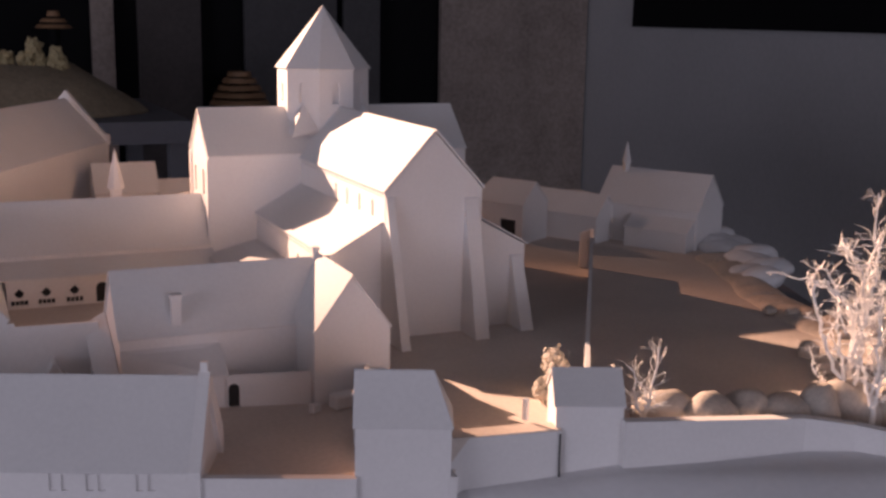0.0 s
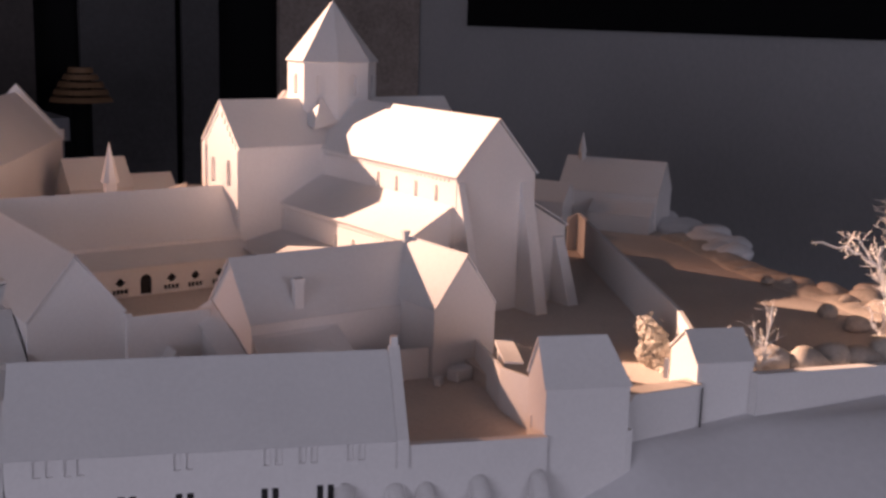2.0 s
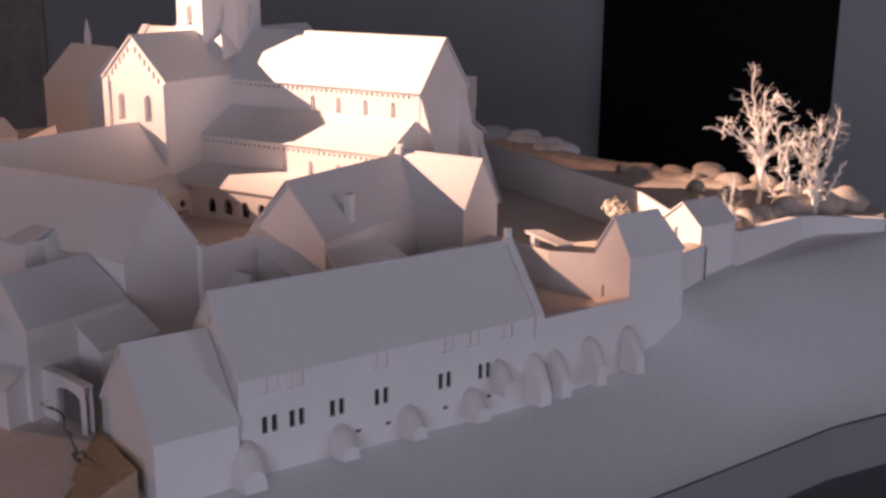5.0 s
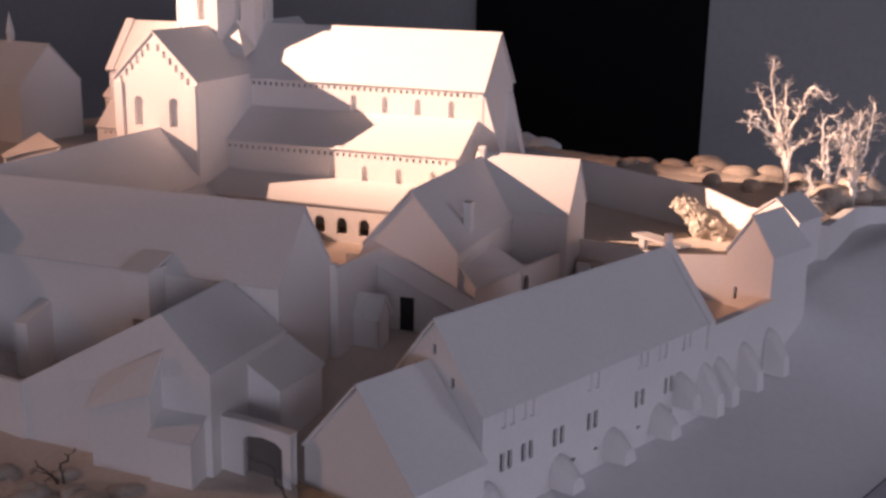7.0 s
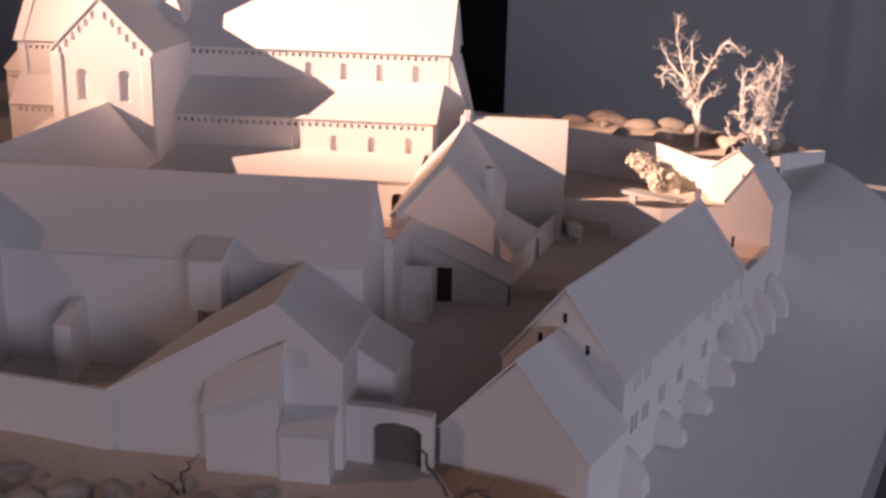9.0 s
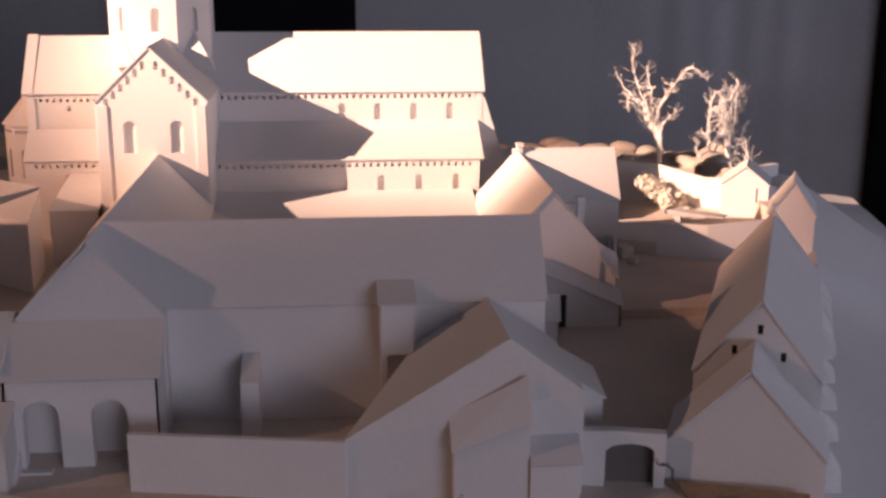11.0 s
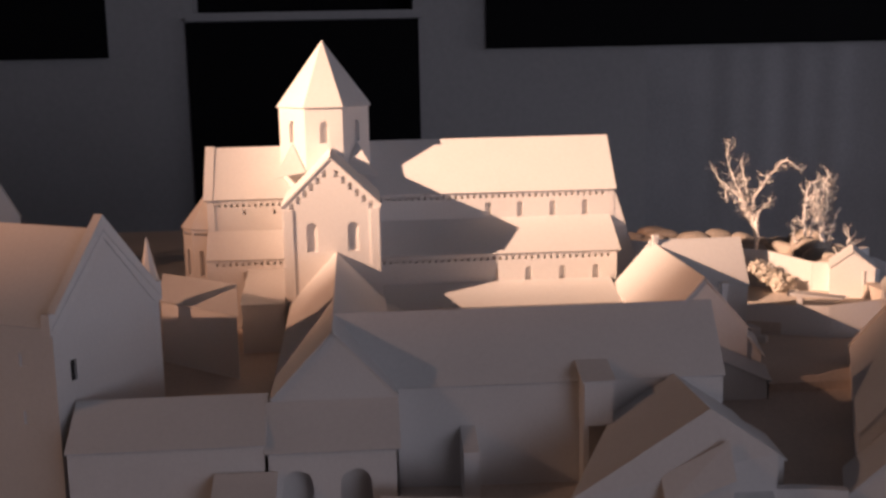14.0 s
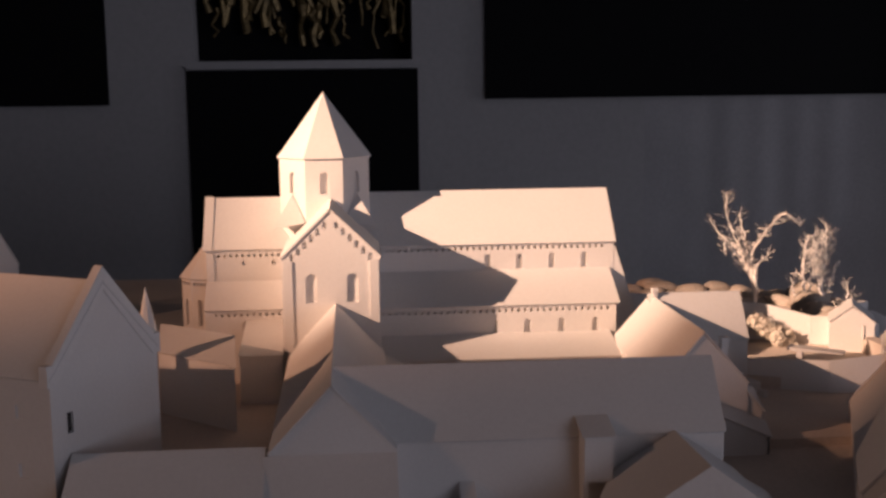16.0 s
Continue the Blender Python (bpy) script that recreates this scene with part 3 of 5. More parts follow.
# gable parapets that stand above the roof and end in small kneelers
for x0 in (-0.001, 0.366):
    bm = bmesh.new()
    prof = [(-0.064, 0.172), (-0.064, 0.188), (-0.058, 0.188), (0.0, 0.2525), (0.058, 0.188), (0.064, 0.188), (0.064, 0.172), (0.055, 0.172), (0.0, 0.234), (-0.055, 0.172)]
    f0 = [bm.verts.new((x0, y, z)) for y, z in prof]
    f1 = [bm.verts.new((x0 + 0.008, y, z)) for y, z in prof]
    for i in range(len(prof)):
        j = (i + 1) % len(prof)
        bm.faces.new((f0[i], f0[j], f1[j], f1[i]))
    bm.faces.new(f0[::-1])
    bm.faces.new(f1)
    bmesh.ops.recalc_face_normals(bm, faces=bm.faces[:])
    part("gable_parapet", bm, PAPER, tall, "raised card gable coping with kneelers")


# ---- walls round the precinct ----
def card_wall(name, label, pts, thick, group="precinct walls"):
    """An upright wall along (x, y, foot, top) points."""
    bm = bmesh.new()
    for (x0, y0, f0, t0), (x1, y1, f1, t1) in zip(pts, pts[1:]):
        d = Vector((x1 - x0, y1 - y0, 0)).normalized()
        n = Vector((-d.y, d.x, 0)) * thick / 2
        v = [bm.verts.new(p) for p in ((x0 - n.x, y0 - n.y, f0), (x1 - n.x, y1 - n.y, f1), (x1 + n.x, y1 + n.y, f1), (x0 + n.x, y0 + n.y, f0),
                                       (x0 - n.x, y0 - n.y, t0), (x1 - n.x, y1 - n.y, t1), (x1 + n.x, y1 + n.y, t1), (x0 + n.x, y0 + n.y, t0))]
        for f in ((3, 2, 1, 0), (4, 5, 6, 7), (0, 1, 5, 4), (1, 2, 6, 5), (2, 3, 7, 6), (3, 0, 4, 7)):
            bm.faces.new([v[i] for i in f])
    return solo(name, bm, PAPER, label, "model wall", group)


card_wall("retaining_wall", "white card retaining wall below the yard", [(0.1395, 0.7087, 0.87, 0.9485), (0.238, 0.6690, 0.87, 0.9485)], 0.007)
card_wall("retaining_wall", "white card retaining wall beside the gatehouse", [(0.297, 0.645, 0.88, 0.9485), (0.300, 0.664, 0.88, 0.9485), (0.316, 0.663, 0.88, 0.968), (0.386, 0.659, 0.90, 0.965)], 0.007)
bm = bmesh.new()
prism(bm, [(0.300, 0.6605), (0.386, 0.6555), (0.386, 0.672), (0.302, 0.676)], 0.93, [0.9695, 0.9665, 0.9665, 0.9695])
solo("wall_terrace", bm, SOIL, "narrow tan terrace on top of the wall", "ground", kind="structure")
card_wall("retaining_wall", "white card outer wall below the meadow", [(0.425, 0.638, 0.90, 0.974), (0.566, 0.615, 0.90, 0.966), (0.602, 0.600, 0.88, 0.961), (0.652, 0.545, 0.86, 0.956)], 0.009)
card_wall("boundary_wall", "long white card boundary wall beside the church", [(0.713, 1.186, 0.93, 0.990), (0.726, 1.180, 0.93, 0.996), (0.468, 0.760, 0.93, 0.993)], 0.004)
card_wall("boundary_wall", "brightly lit white card wall beside the hut", [(0.468, 0.760, 0.93, 0.993), (0.440, 0.712, 0.93, 0.982), (0.428, 0.682, 0.93, 0.982)], 0.004)
back = thing("yard_wall", "low white card wall closing the yard, with an arched door", "model wall", (0.1985, 0.8740, 0.933), -12.5, "precinct walls")
bm = bmesh.new()
panel(bm, (0, 0, 0), (1, 0, 0), [(0, 0), (0.069, 0), (0.069, 0.0285), (0, 0.0285)], [arch(0.006, 0.0005, 0.009, 0.0205)], (), 0.003)
box(bm, 0, 0.0031, 0, 0.069, 0.0035, 0.0283)
part("wall", bm, PAPER, back)
bm = bmesh.new()
slab(bm, [(x, 0.0029, z) for x, z in arch(0.006, 0.0007, 0.0088, 0.0201)], 0.0006)
part("door", bm, BLACK, back, "black arched doorway")
card_wall("yard_wall", "white card wall joining refectory and west range", [(0.040, 0.976, 0.89, 0.9905), (0.112, 0.9705, 0.89, 0.9905)], 0.003)
card_wall("street_wall", "white card wall along the street", [(-0.118, 1.256, 0.88, 0.940), (-0.141, 1.122, 0.88, 0.940)], 0.004)

# ---- small houses by the street ----
def faces_thing(name, label, walls, roofs, base, category="model house", group="model houses", extra=()):
    """A house given face by face, each from outside counter-clockwise."""
    c = [sum(p[i] for f in walls for p in f) / sum(len(f) for f in walls) for i in range(2)]
    root = thing(name, label, category, (c[0], c[1], base), 0, group)
    off = Vector((c[0], c[1], base))
    for nm, mat, fs in (("wall", PAPER, walls), ("roof_slope", ROOF, roofs)):
        for f in fs:
            bm = bmesh.new()
            slab(bm, [Vector(p) - off for p in f], 0.0015)
            part(nm, bm, mat, root)
    for nm, bm, mat in extra:
        bmesh.ops.translate(bm, verts=bm.verts[:], vec=-off)
        part(nm, bm, mat, root)
    return root


aS, aN = (-0.126, 1.020, 0.9975), (-0.040, 1.022, 0.9975)
wS, wN = (-0.140, 0.975, 0.967), (-0.042, 0.975, 0.966)
eS, eN = (-0.141, 1.124, 0.940), (-0.045, 1.072, 0.968)
g = lambda p, z=0.875: (p[0], p[1], z)
faces_thing("street_house", "white card house with long eastern roof slope",
            [[g(eS), g(wS), wS, eS], [g(wS), g(wN), wN, wS], [g(wN), g(eN), eN, aN, wN], [g(eN), g(eS), eS, eN], [eS, wS, aS]],
            [[wS, wN, aN, aS], [aS, aN, eN, eS]], 0.875)
# lean-to roofs against the west range and its gable
door = bmesh.new()
slab(door, [(0.1028, 0.949, 0.925), (0.1028, 0.937, 0.925), (0.1028, 0.937, 0.953), (0.1028, 0.949, 0.953)], 0.0008)
faces_thing("lean_house", "low white card lean-to with a black door", [
    [(0.104, 0.998, 0.895), (0.104, 0.890, 0.895), (0.104, 0.890, 0.942), (0.104, 0.985, 0.984), (0.104, 0.998, 0.984)],
    [(0.104, 0.890, 0.895), (0.119, 0.890, 0.895), (0.119, 0.890, 0.949), (0.104, 0.890, 0.942)]],
    [[(0.119, 0.985, 0.995), (0.101, 0.985, 0.985), (0.101, 0.888, 0.942), (0.119, 0.888, 0.952)]], 0.895, extra=[("door", door, BLACK)])
faces_thing("shed", "low white card shed with a single sloping roof", [
    [(0.122, 0.8915, 0.93), (0.198, 0.8745, 0.93), (0.198, 0.8745, 0.9615), (0.122, 0.8915, 0.9615)],
    [(0.198, 0.8745, 0.93), (0.198, 0.906, 0.93), (0.198, 0.906, 0.979), (0.198, 0.8745, 0.9615)],
    [(0.122, 0.906, 0.93), (0.122, 0.8915, 0.93), (0.122, 0.8915, 0.9615), (0.122, 0.906, 0.979)]],
    [[(0.120, 0.8885, 0.9615), (0.2005, 0.8710, 0.9615), (0.2005, 0.9062, 0.9810), (0.120, 0.9062, 0.9810)]], 0.93)
bm = bmesh.new()
box(bm, -0.0022, -0.0022, 0, 0.0022, 0.0022, 0.078)
box(bm, -0.0028, -0.0028, 0.0755, 0.0028, 0.0028, 0.079)
solo("yard_pillar", bm, PAPER, "square white card pillar between the roofs", "model pillar", at=(0.0425, 0.979, 0.914))
for x, y, w, h, turn, label in ((0.288, 0.842, 0.011, 0.012, 12, "low white card block against the yard wall"), (0.262, 0.838, 0.005, 0.0075, 35, "tiny white card block standing in the yard")):
    bm = bmesh.new()
    prism(bm, [(-w, -w * 0.6), (w, -w * 0.6), (w, w * 0.6), (-w, w * 0.6)], 0, [h, h * 0.9, h * 0.95, h])
    bmesh.ops.bevel(bm, geom=bm.edges[:], offset=w * 0.12, segments=1, affect="EDGES")
    solo("yard_block", bm, PAPER, label, "model block", "yard blocks", at=(x, y, 0.934), turn=turn)
bm = bmesh.new()
box(bm, -0.0018, -0.0015, 0, 0.0018, 0.0015, 0.016)
solo("wall_tab", bm, PAPER, "tiny upright white card tab beside the hut", "model post", at=(0.369, 0.679, 0.9675), turn=20)
# small steep-roofed porch before the joining wall
porch_hut = thing("wall_porch", "tiny white card porch with a steep roof before a wall", "model porch", (0.074, 0.962, 0.905), -4, "model houses")
for name, mat, loop in (("wall", PAPER, [(-0.009, -0.012, 0), (0.009, -0.012, 0), (0.009, -0.012, 0.040), (0.0, -0.012, 0.056), (-0.009, -0.012, 0.040)]),
                        ("wall", PAPER, [(-0.009, 0.012, 0), (-0.009, -0.012, 0), (-0.009, -0.012, 0.040), (-0.009, 0.012, 0.040)]),
                        ("wall", PAPER, [(0.009, -0.012, 0), (0.009, 0.012, 0), (0.009, 0.012, 0.040), (0.009, -0.012, 0.040)]),
                        ("roof_slope", ROOF, [(-0.0105, -0.0135, 0.0385), (0, -0.0135, 0.0572), (0, 0.012, 0.0572), (-0.0105, 0.012, 0.0385)][::-1]),
                        ("roof_slope", ROOF, [(0.0105, -0.0135, 0.0385), (0, -0.0135, 0.0572), (0, 0.012, 0.0572), (0.0105, 0.012, 0.0385)])):
    bm = bmesh.new()
    slab(bm, loop, 0.0012)
    part(name, bm, mat, porch_hut)
# flat coping slab on a short pier where the yard walls meet
ledge = thing("wall_ledge", "flat white card slab on a short pier over the wall", "model ledge", (0.283, 0.772, 0.934), 62, "precinct walls")
bm = bmesh.new()
prism(bm, [(-0.030, -0.007), (0.028, -0.009), (0.030, 0.006), (-0.028, 0.008)], 0.0425, [0.0440, 0.0462, 0.0458, 0.0440])
part("slab", bm, PAPER, ledge)
bm = bmesh.new()
box(bm, 0.014, 0.000, 0.0, 0.020, 0.005, 0.0424)
part("pier", bm, PAPER, ledge)
# lean-to on the west flank
faces_thing("lean_to", "small white card lean-to with dark roof", [
    [(-0.094, 0.952, 0.88), (-0.04, 0.948, 0.88), (-0.04, 0.948, 0.944), (-0.094, 0.952, 0.944)],
    [(-0.094, 0.978, 0.88), (-0.094, 0.952, 0.88), (-0.094, 0.952, 0.944), (-0.094, 0.978, 0.961)],
    [(-0.04, 0.948, 0.88), (-0.04, 0.974, 0.88), (-0.04, 0.974, 0.961), (-0.04, 0.948, 0.944)]],
    [[(-0.096, 0.950, 0.944), (-0.038, 0.946, 0.944), (-0.038, 0.975, 0.962), (-0.096, 0.979, 0.962)]], 0.88)
# small solid sheds: an upright body under one sloping roof
def shed_block(name, label, foot, base, tops, roof):
    x0, y0 = foot[0]
    root = thing(name, label, "model house", (x0, y0, base), 0, "model houses")
    bm = bmesh.new()
    prism(bm, [(x - x0, y - y0) for x, y in foot], 0, [z - base for z in tops])
    part("body", bm, PAPER, root)
    bm = bmesh.new()
    slab(bm, [(x - x0, y - y0, z - base) for x, y, z in roof], 0.0013)
    part("roof_slope", bm, ROOF, root)
    return root


shed_block("street_porch", "low white card porch with a sloping roof by the gateway",
           [(-0.154, 1.011), (-0.139, 1.011), (-0.139, 1.057), (-0.154, 1.057)], 0.872, [0.953, 0.976, 0.953, 0.936],
           [(-0.156, 1.059, 0.9365), (-0.156, 1.010, 0.9545), (-0.139, 1.010, 0.978), (-0.139, 1.059, 0.954)])
shed_block("street_hut", "tiny low white card hut beside the gateway",
           [(-0.157, 0.980), (-0.139, 0.980), (-0.139, 1.0105), (-0.157, 1.0105)], 0.872, [0.927, 0.9385, 0.9385, 0.927],
           [(-0.159, 1.0105, 0.9275), (-0.159, 0.978, 0.9275), (-0.139, 0.978, 0.940), (-0.139, 1.0105, 0.940)])

# gateway wall with its arch
gate = thing("gateway", "white card wall with an arched gateway", "model gate", (-0.128, 0.984, 0.875), -98.0, "precinct walls")
bm = bmesh.new()
panel(bm, (0, 0.0, 0), (1, 0, 0), [(0, 0), (0.064, 0), (0.064, 0.0595), (0.031, 0.061), (0, 0.0605)], [[(0.026, 0.001), (0.057, 0.001), (0.057, 0.048), (0.052, 0.0515), (0.0415, 0.053), (0.031, 0.0515), (0.026, 0.048)]], (), 0.006)
part("gate_wall", bm, PAPER, gate)
bm = bmesh.new()
panel(bm, (0.064, 0.006, 0), (-1, 0, 0), [(0, 0), (0.064, 0), (0.064, 0.0605), (0.033, 0.061), (0, 0.0595)], [[(0.007, 0.001), (0.038, 0.001), (0.038, 0.048), (0.033, 0.0515), (0.0225, 0.053), (0.012, 0.0515), (0.007, 0.048)]], (), 0.004)
part("gate_wall", bm, PAPER, gate)
bm = bmesh.new()
slab(bm, [(0, -0.001, 0.0610), (0.031, -0.001, 0.0618), (0.031, 0.007, 0.0618), (0, 0.007, 0.0610)], 0.0012)
slab(bm, [(0.031, -0.001, 0.0618), (0.064, -0.001, 0.0602), (0.064, 0.007, 0.0602), (0.031, 0.007, 0.0618)], 0.0012)
part("coping", bm, PAPER, gate)
bm = bmesh.new()
box(bm, 0.024, 0.0065, 0.001, 0.059, 0.0095, 0.055)
part("gate_leaf", bm, BROWNWALL, gate, "brown gate leaf")

# porch with two arches below the east range's hip
porch = thing("arched_porch", "white card porch with two tall arches", "model porch", (-0.090, 1.337, 0.87), -90, "model houses")
bm = bmesh.new()
panel(bm, (0, 0, 0), (1, 0, 0), [(0, 0), (0.096, 0), (0.096, 0.096), (0, 0.096)], [arch(0.022, 0.02, 0.0228, 0.0615, 8), arch(0.0647, 0.02, 0.0228, 0.0615, 8)], (), 0.008)
part("arcade_wall", bm, PAPER, porch)
for x0 in (0.0, 0.096):
    bm = bmesh.new()
    slab(bm, [(x0, 0.035, 0), (x0, 0, 0), (x0, 0, 0.096), (x0, 0.035, 0.122)][:: (1 if x0 == 0 else -1)], 0.0015)
    part("side_wall", bm, PAPER, porch)
bm = bmesh.new()
slab(bm, [(-0.002, -0.002, 0.096), (0.098, -0.002, 0.096), (0.098, 0.0345, 0.1235), (-0.002, 0.0345, 0.1235)], 0.0014)
part("roof_slope", bm, ROOF, porch)
bm = bmesh.new()
box(bm, 0.001, 0.017, 0.0, 0.095, 0.019, 0.094)
part("back_wall", bm, PAPER, porch)

# low houses east of the porch
house("low_house", "low white card house with a shaded pitched roof", -0.045, 1.3385, 90, 0.140, 0.088, 0.87, 0.972, 0.9965, ends=(True, False))
shed_block("street_shed", "tiny white card shed beside the porch",
           [(-0.118, 1.331), (-0.0915, 1.331), (-0.0915, 1.373), (-0.118, 1.373)], 0.87, [0.941, 0.951, 0.951, 0.941],
           [(-0.120, 1.375, 0.942), (-0.120, 1.329, 0.942), (-0.0915, 1.329, 0.9525), (-0.0915, 1.375, 0.9525)])
shed_block("chapter_annex", "white card annex in the shade of the tall house",
           [(0.160, 1.380), (0.235, 1.388), (0.300, 1.468), (0.235, 1.462)], 0.90, [1.009, 1.022, 1.022, 1.009],
           [(0.158, 1.379, 1.0095), (0.2355, 1.3868, 1.0235), (0.3015, 1.4695, 1.0235), (0.234, 1.464, 1.0095)])

# ---- the spires ----
def spire(x, y, z0, z1, z2, r, label):
    root = thing("spire", label, "model spire", (x, y, z0), 22.5)
    bm = bmesh.new()
    prism(bm, [(r * math.cos(radians(90 * i + 22)), r * math.sin(radians(90 * i + 22))) for i in range(4)], 0, z1 - z0)
    part("shaft", bm, PAPER, root)
    bm = bmesh.new()
    n, k = 8, 1.25
    base = [bm.verts.new((r * k * math.cos(2 * math.pi * i / n), r * k * math.sin(2 * math.pi * i / n), z1 - z0)) for i in range(n)]
    tip = bm.verts.new((0, 0, z2 - z0))
    bm.faces.new(base[::-1])
    for i in range(n):
        bm.faces.new((base[i], base[(i + 1) % n], tip))
    part("cap", bm, ROOF, root)
    return root


spire(0.198, 1.465, 0.94, 1.030, 1.081, 0.009, "slender white card spire behind the choir")
spire(0.884, 1.352, 0.95, 1.052, 1.082, 0.0055, "small white card ridge turret on the far chapel")
house("far_chapel", "white card chapel with steep roof at the far wall", 0.875, 1.372, -60, 0.15, 0.085, 0.93, 0.999, 1.044)
house("far_porch", "low white card aisle against the far chapel", 0.865, 1.30, -60, 0.09, 0.05, 0.93, 0.973, 0.988)
house("far_gate", "white card gate building with black doorway", 0.700, 1.433, -62, 0.088, 0.062, 0.93, 1.000, 1.0285, hip=(0.016, 0), wins=[("f", 0.064, 0.012, 0.026, 0.036, "hole")])
house("far_wing", "low plain white card house beside the gate building", 0.782, 1.424, -62, 0.115, 0.056, 0.93, 0.984, 1.0105)
house("far_barn", "white card barn behind the church", 0.645, 1.735, 80, 0.13, 0.112, 0.93, 1.030, 1.086)
spire(0.660, 1.815, 1.075, 1.098, 1.130, 0.0055, "small white card ridge turret on the far barn")
house("far_cottage", "small white card cottage behind the spire", 0.188, 1.625, 0, 0.085, 0.070, 0.93, 1.003, 1.0405)
house("far_cottage", "low white card cottage close to the spire", 0.276, 1.615, 0, 0.060, 0.050, 0.93, 0.996, 1.0165)

# ---- buttresses of the long house ----
def wedge_buttress(s, h=0.036, z=0.883, w=0.019):
    """An arched block against the wall whose rounded back sinks towards a small upright front."""
    c, sn = math.cos(radians(TL)), math.sin(radians(TL))
    x, y = -0.104 + c * s, 0.8075 + sn * s
    bm = bmesh.new()
    rings = []
    for d, ww, hh in ((0.0, 1.0, 1.0), (0.004, 0.98, 0.96), (0.0085, 0.93, 0.85), (0.0125, 0.85, 0.68), (0.0155, 0.76, 0.52), (0.017, 0.70, 0.46)):
        rings.append([bm.verts.new((px * (1.05 - 0.16 * pz / h), -d * (1.1 - 0.15 * pz / h), pz)) for px, pz in arch(0, 0, w * ww, max(h * hh, w * ww * 0.52), 8)])
    for a, b in zip(rings, rings[1:]):
        for i in range(len(a)):
            j = (i + 1) % len(a)
            bm.faces.new((a[i], a[j], b[j], b[i]))
    bm.faces.new(rings[-1])
    bm.faces.new(rings[0][::-1])
    bmesh.ops.recalc_face_normals(bm, faces=bm.faces[:])
    return solo("wall_buttress", bm, PAPER, "short rounded white plaster buttress at the wall foot", "model buttress", "wall buttresses", at=(x, y, z - 0.004), turn=TL)


for s, h, z, w in ((0.003, 0.032, 0.882, 0.022), (0.078, 0.022, 0.886, 0.0175), (0.137, 0.022, 0.887, 0.0175), (0.196, 0.023, 0.887, 0.0175), (0.222, 0.026, 0.902, 0.015),
                   (0.258, 0.040, 0.886, 0.016), (0.280, 0.037, 0.888, 0.0145), (0.319, 0.038, 0.890, 0.0135), (0.363, 0.038, 0.891, 0.0135)):
    wedge_buttress(s, h, z, w)

# ---- chimneys, dormers and small additions ----
def chimney(x, y, z0, z1, wx, wy, label):
    root = thing("chimney", label, "model chimney", (x, y, z0))
    bm = bmesh.new()
    box(bm, -wx / 2, -wy / 2, 0, wx / 2, wy / 2, z1 - z0)
    part("stack", bm, PAPER, root)
    bm = bmesh.new()
    box(bm, -wx / 2 - 0.0008, -wy / 2 - 0.0008, z1 - z0 - 0.003, wx / 2 + 0.0008, wy / 2 + 0.0008, z1 - z0 + 0.0005)
    part("cap", bm, PAPER, root)
    return root


stack_w = chimney(0.167, 0.914, 0.985, 1.022, 0.008, 0.006, "slim white card chimney on the west range roof")
chimney(0.297, 0.947, 1.035, 1.047, 0.005, 0.005, "tiny dark card chimney at the roof crossing")

# the roof is not cut here: a black sheet paints the gap's shade
bm = bmesh.new()
slab(bm, [(-0.0085, -0.002, 0.0115), (-0.0045, -0.002, 0.0115), (-0.0045, 0.0145, 0.0302), (-0.0085, 0.0145, 0.0302)], 0.0006)
part("roof_gap_shade", bm, BLACK, stack_w, "narrow black sheet standing in for a dark roof gap beside the stack")

bay = thing("latrine_bay", "white card bay projecting from the refectory eaves", "model bay", (-0.060, 1.075, 0.965))
bm = bmesh.new()
box(bm, 0, 0, 0, 0.024, 0.022, 0.036)
part("box", bm, PAPER, bay)
bm = bmesh.new()
slab(bm, [(-0.002, -0.002, 0.036), (0.03, -0.002, 0.044), (0.03, 0.024, 0.044), (-0.002, 0.024, 0.036)][::-1][::-1], 0.0014)
part("roof_slope", bm, ROOF, bay)
bm = bmesh.new()
box(bm, 0.004, 0.018, -0.06, 0.02, 0.022, 0.0)
part("support", bm, PAPER, bay)


def flank_buttress(x, y, z0, h, label):
    bm = bmesh.new()
    prism(bm, [(-0.016, -0.006), (0.02, -0.006), (0.02, 0.006), (-0.016, 0.006)], 0, [h * 0.8, h, h, h * 0.8])
    return solo("flank_buttress", bm, PAPER, label, "model buttress", "refectory buttresses", at=(x, y, z0))


flank_buttress(-0.052, 1.185, 0.895, 0.070, "white card buttress against the refectory wall")

card_wall("yard_wall", "white card wall between yard and wing", [(0.312, 0.852, 0.93, 0.964), (0.270, 0.762, 0.93, 0.969), (0.258, 0.708, 0.93, 0.977)], 0.003)
bm = bmesh.new()
bmesh.ops.create_cone(bm, cap_ends=True, segments=6, radius1=0.0007, radius2=0.0006, depth=0.038)
solo("corner_pole", bm, BLACK, "thin dark pole standing at the hut corner", "pole", at=(0.3835, 0.6535, 0.945))

# ---- trees: dry silvered twigs ----
def tube(bm, pts, radii, n=5):
    rings = []
    for i, p in enumerate(pts):
        a = pts[max(0, i - 1)]
        b = pts[min(len(pts) - 1, i + 1)]
        d = (b - a).normalized()
        s = d.orthogonal().normalized()
        t = d.cross(s)
        rings.append([bm.verts.new(p + (s * math.cos(2 * math.pi * k / n) + t * math.sin(2 * math.pi * k / n)) * radii[i]) for k in range(n)])
    for r0, r1 in zip(rings, rings[1:]):
        for k in range(n):
            bm.faces.new((r0[k], r0[(k + 1) % n], r1[(k + 1) % n], r1[k]))
    bm.faces.new(rings[-1])


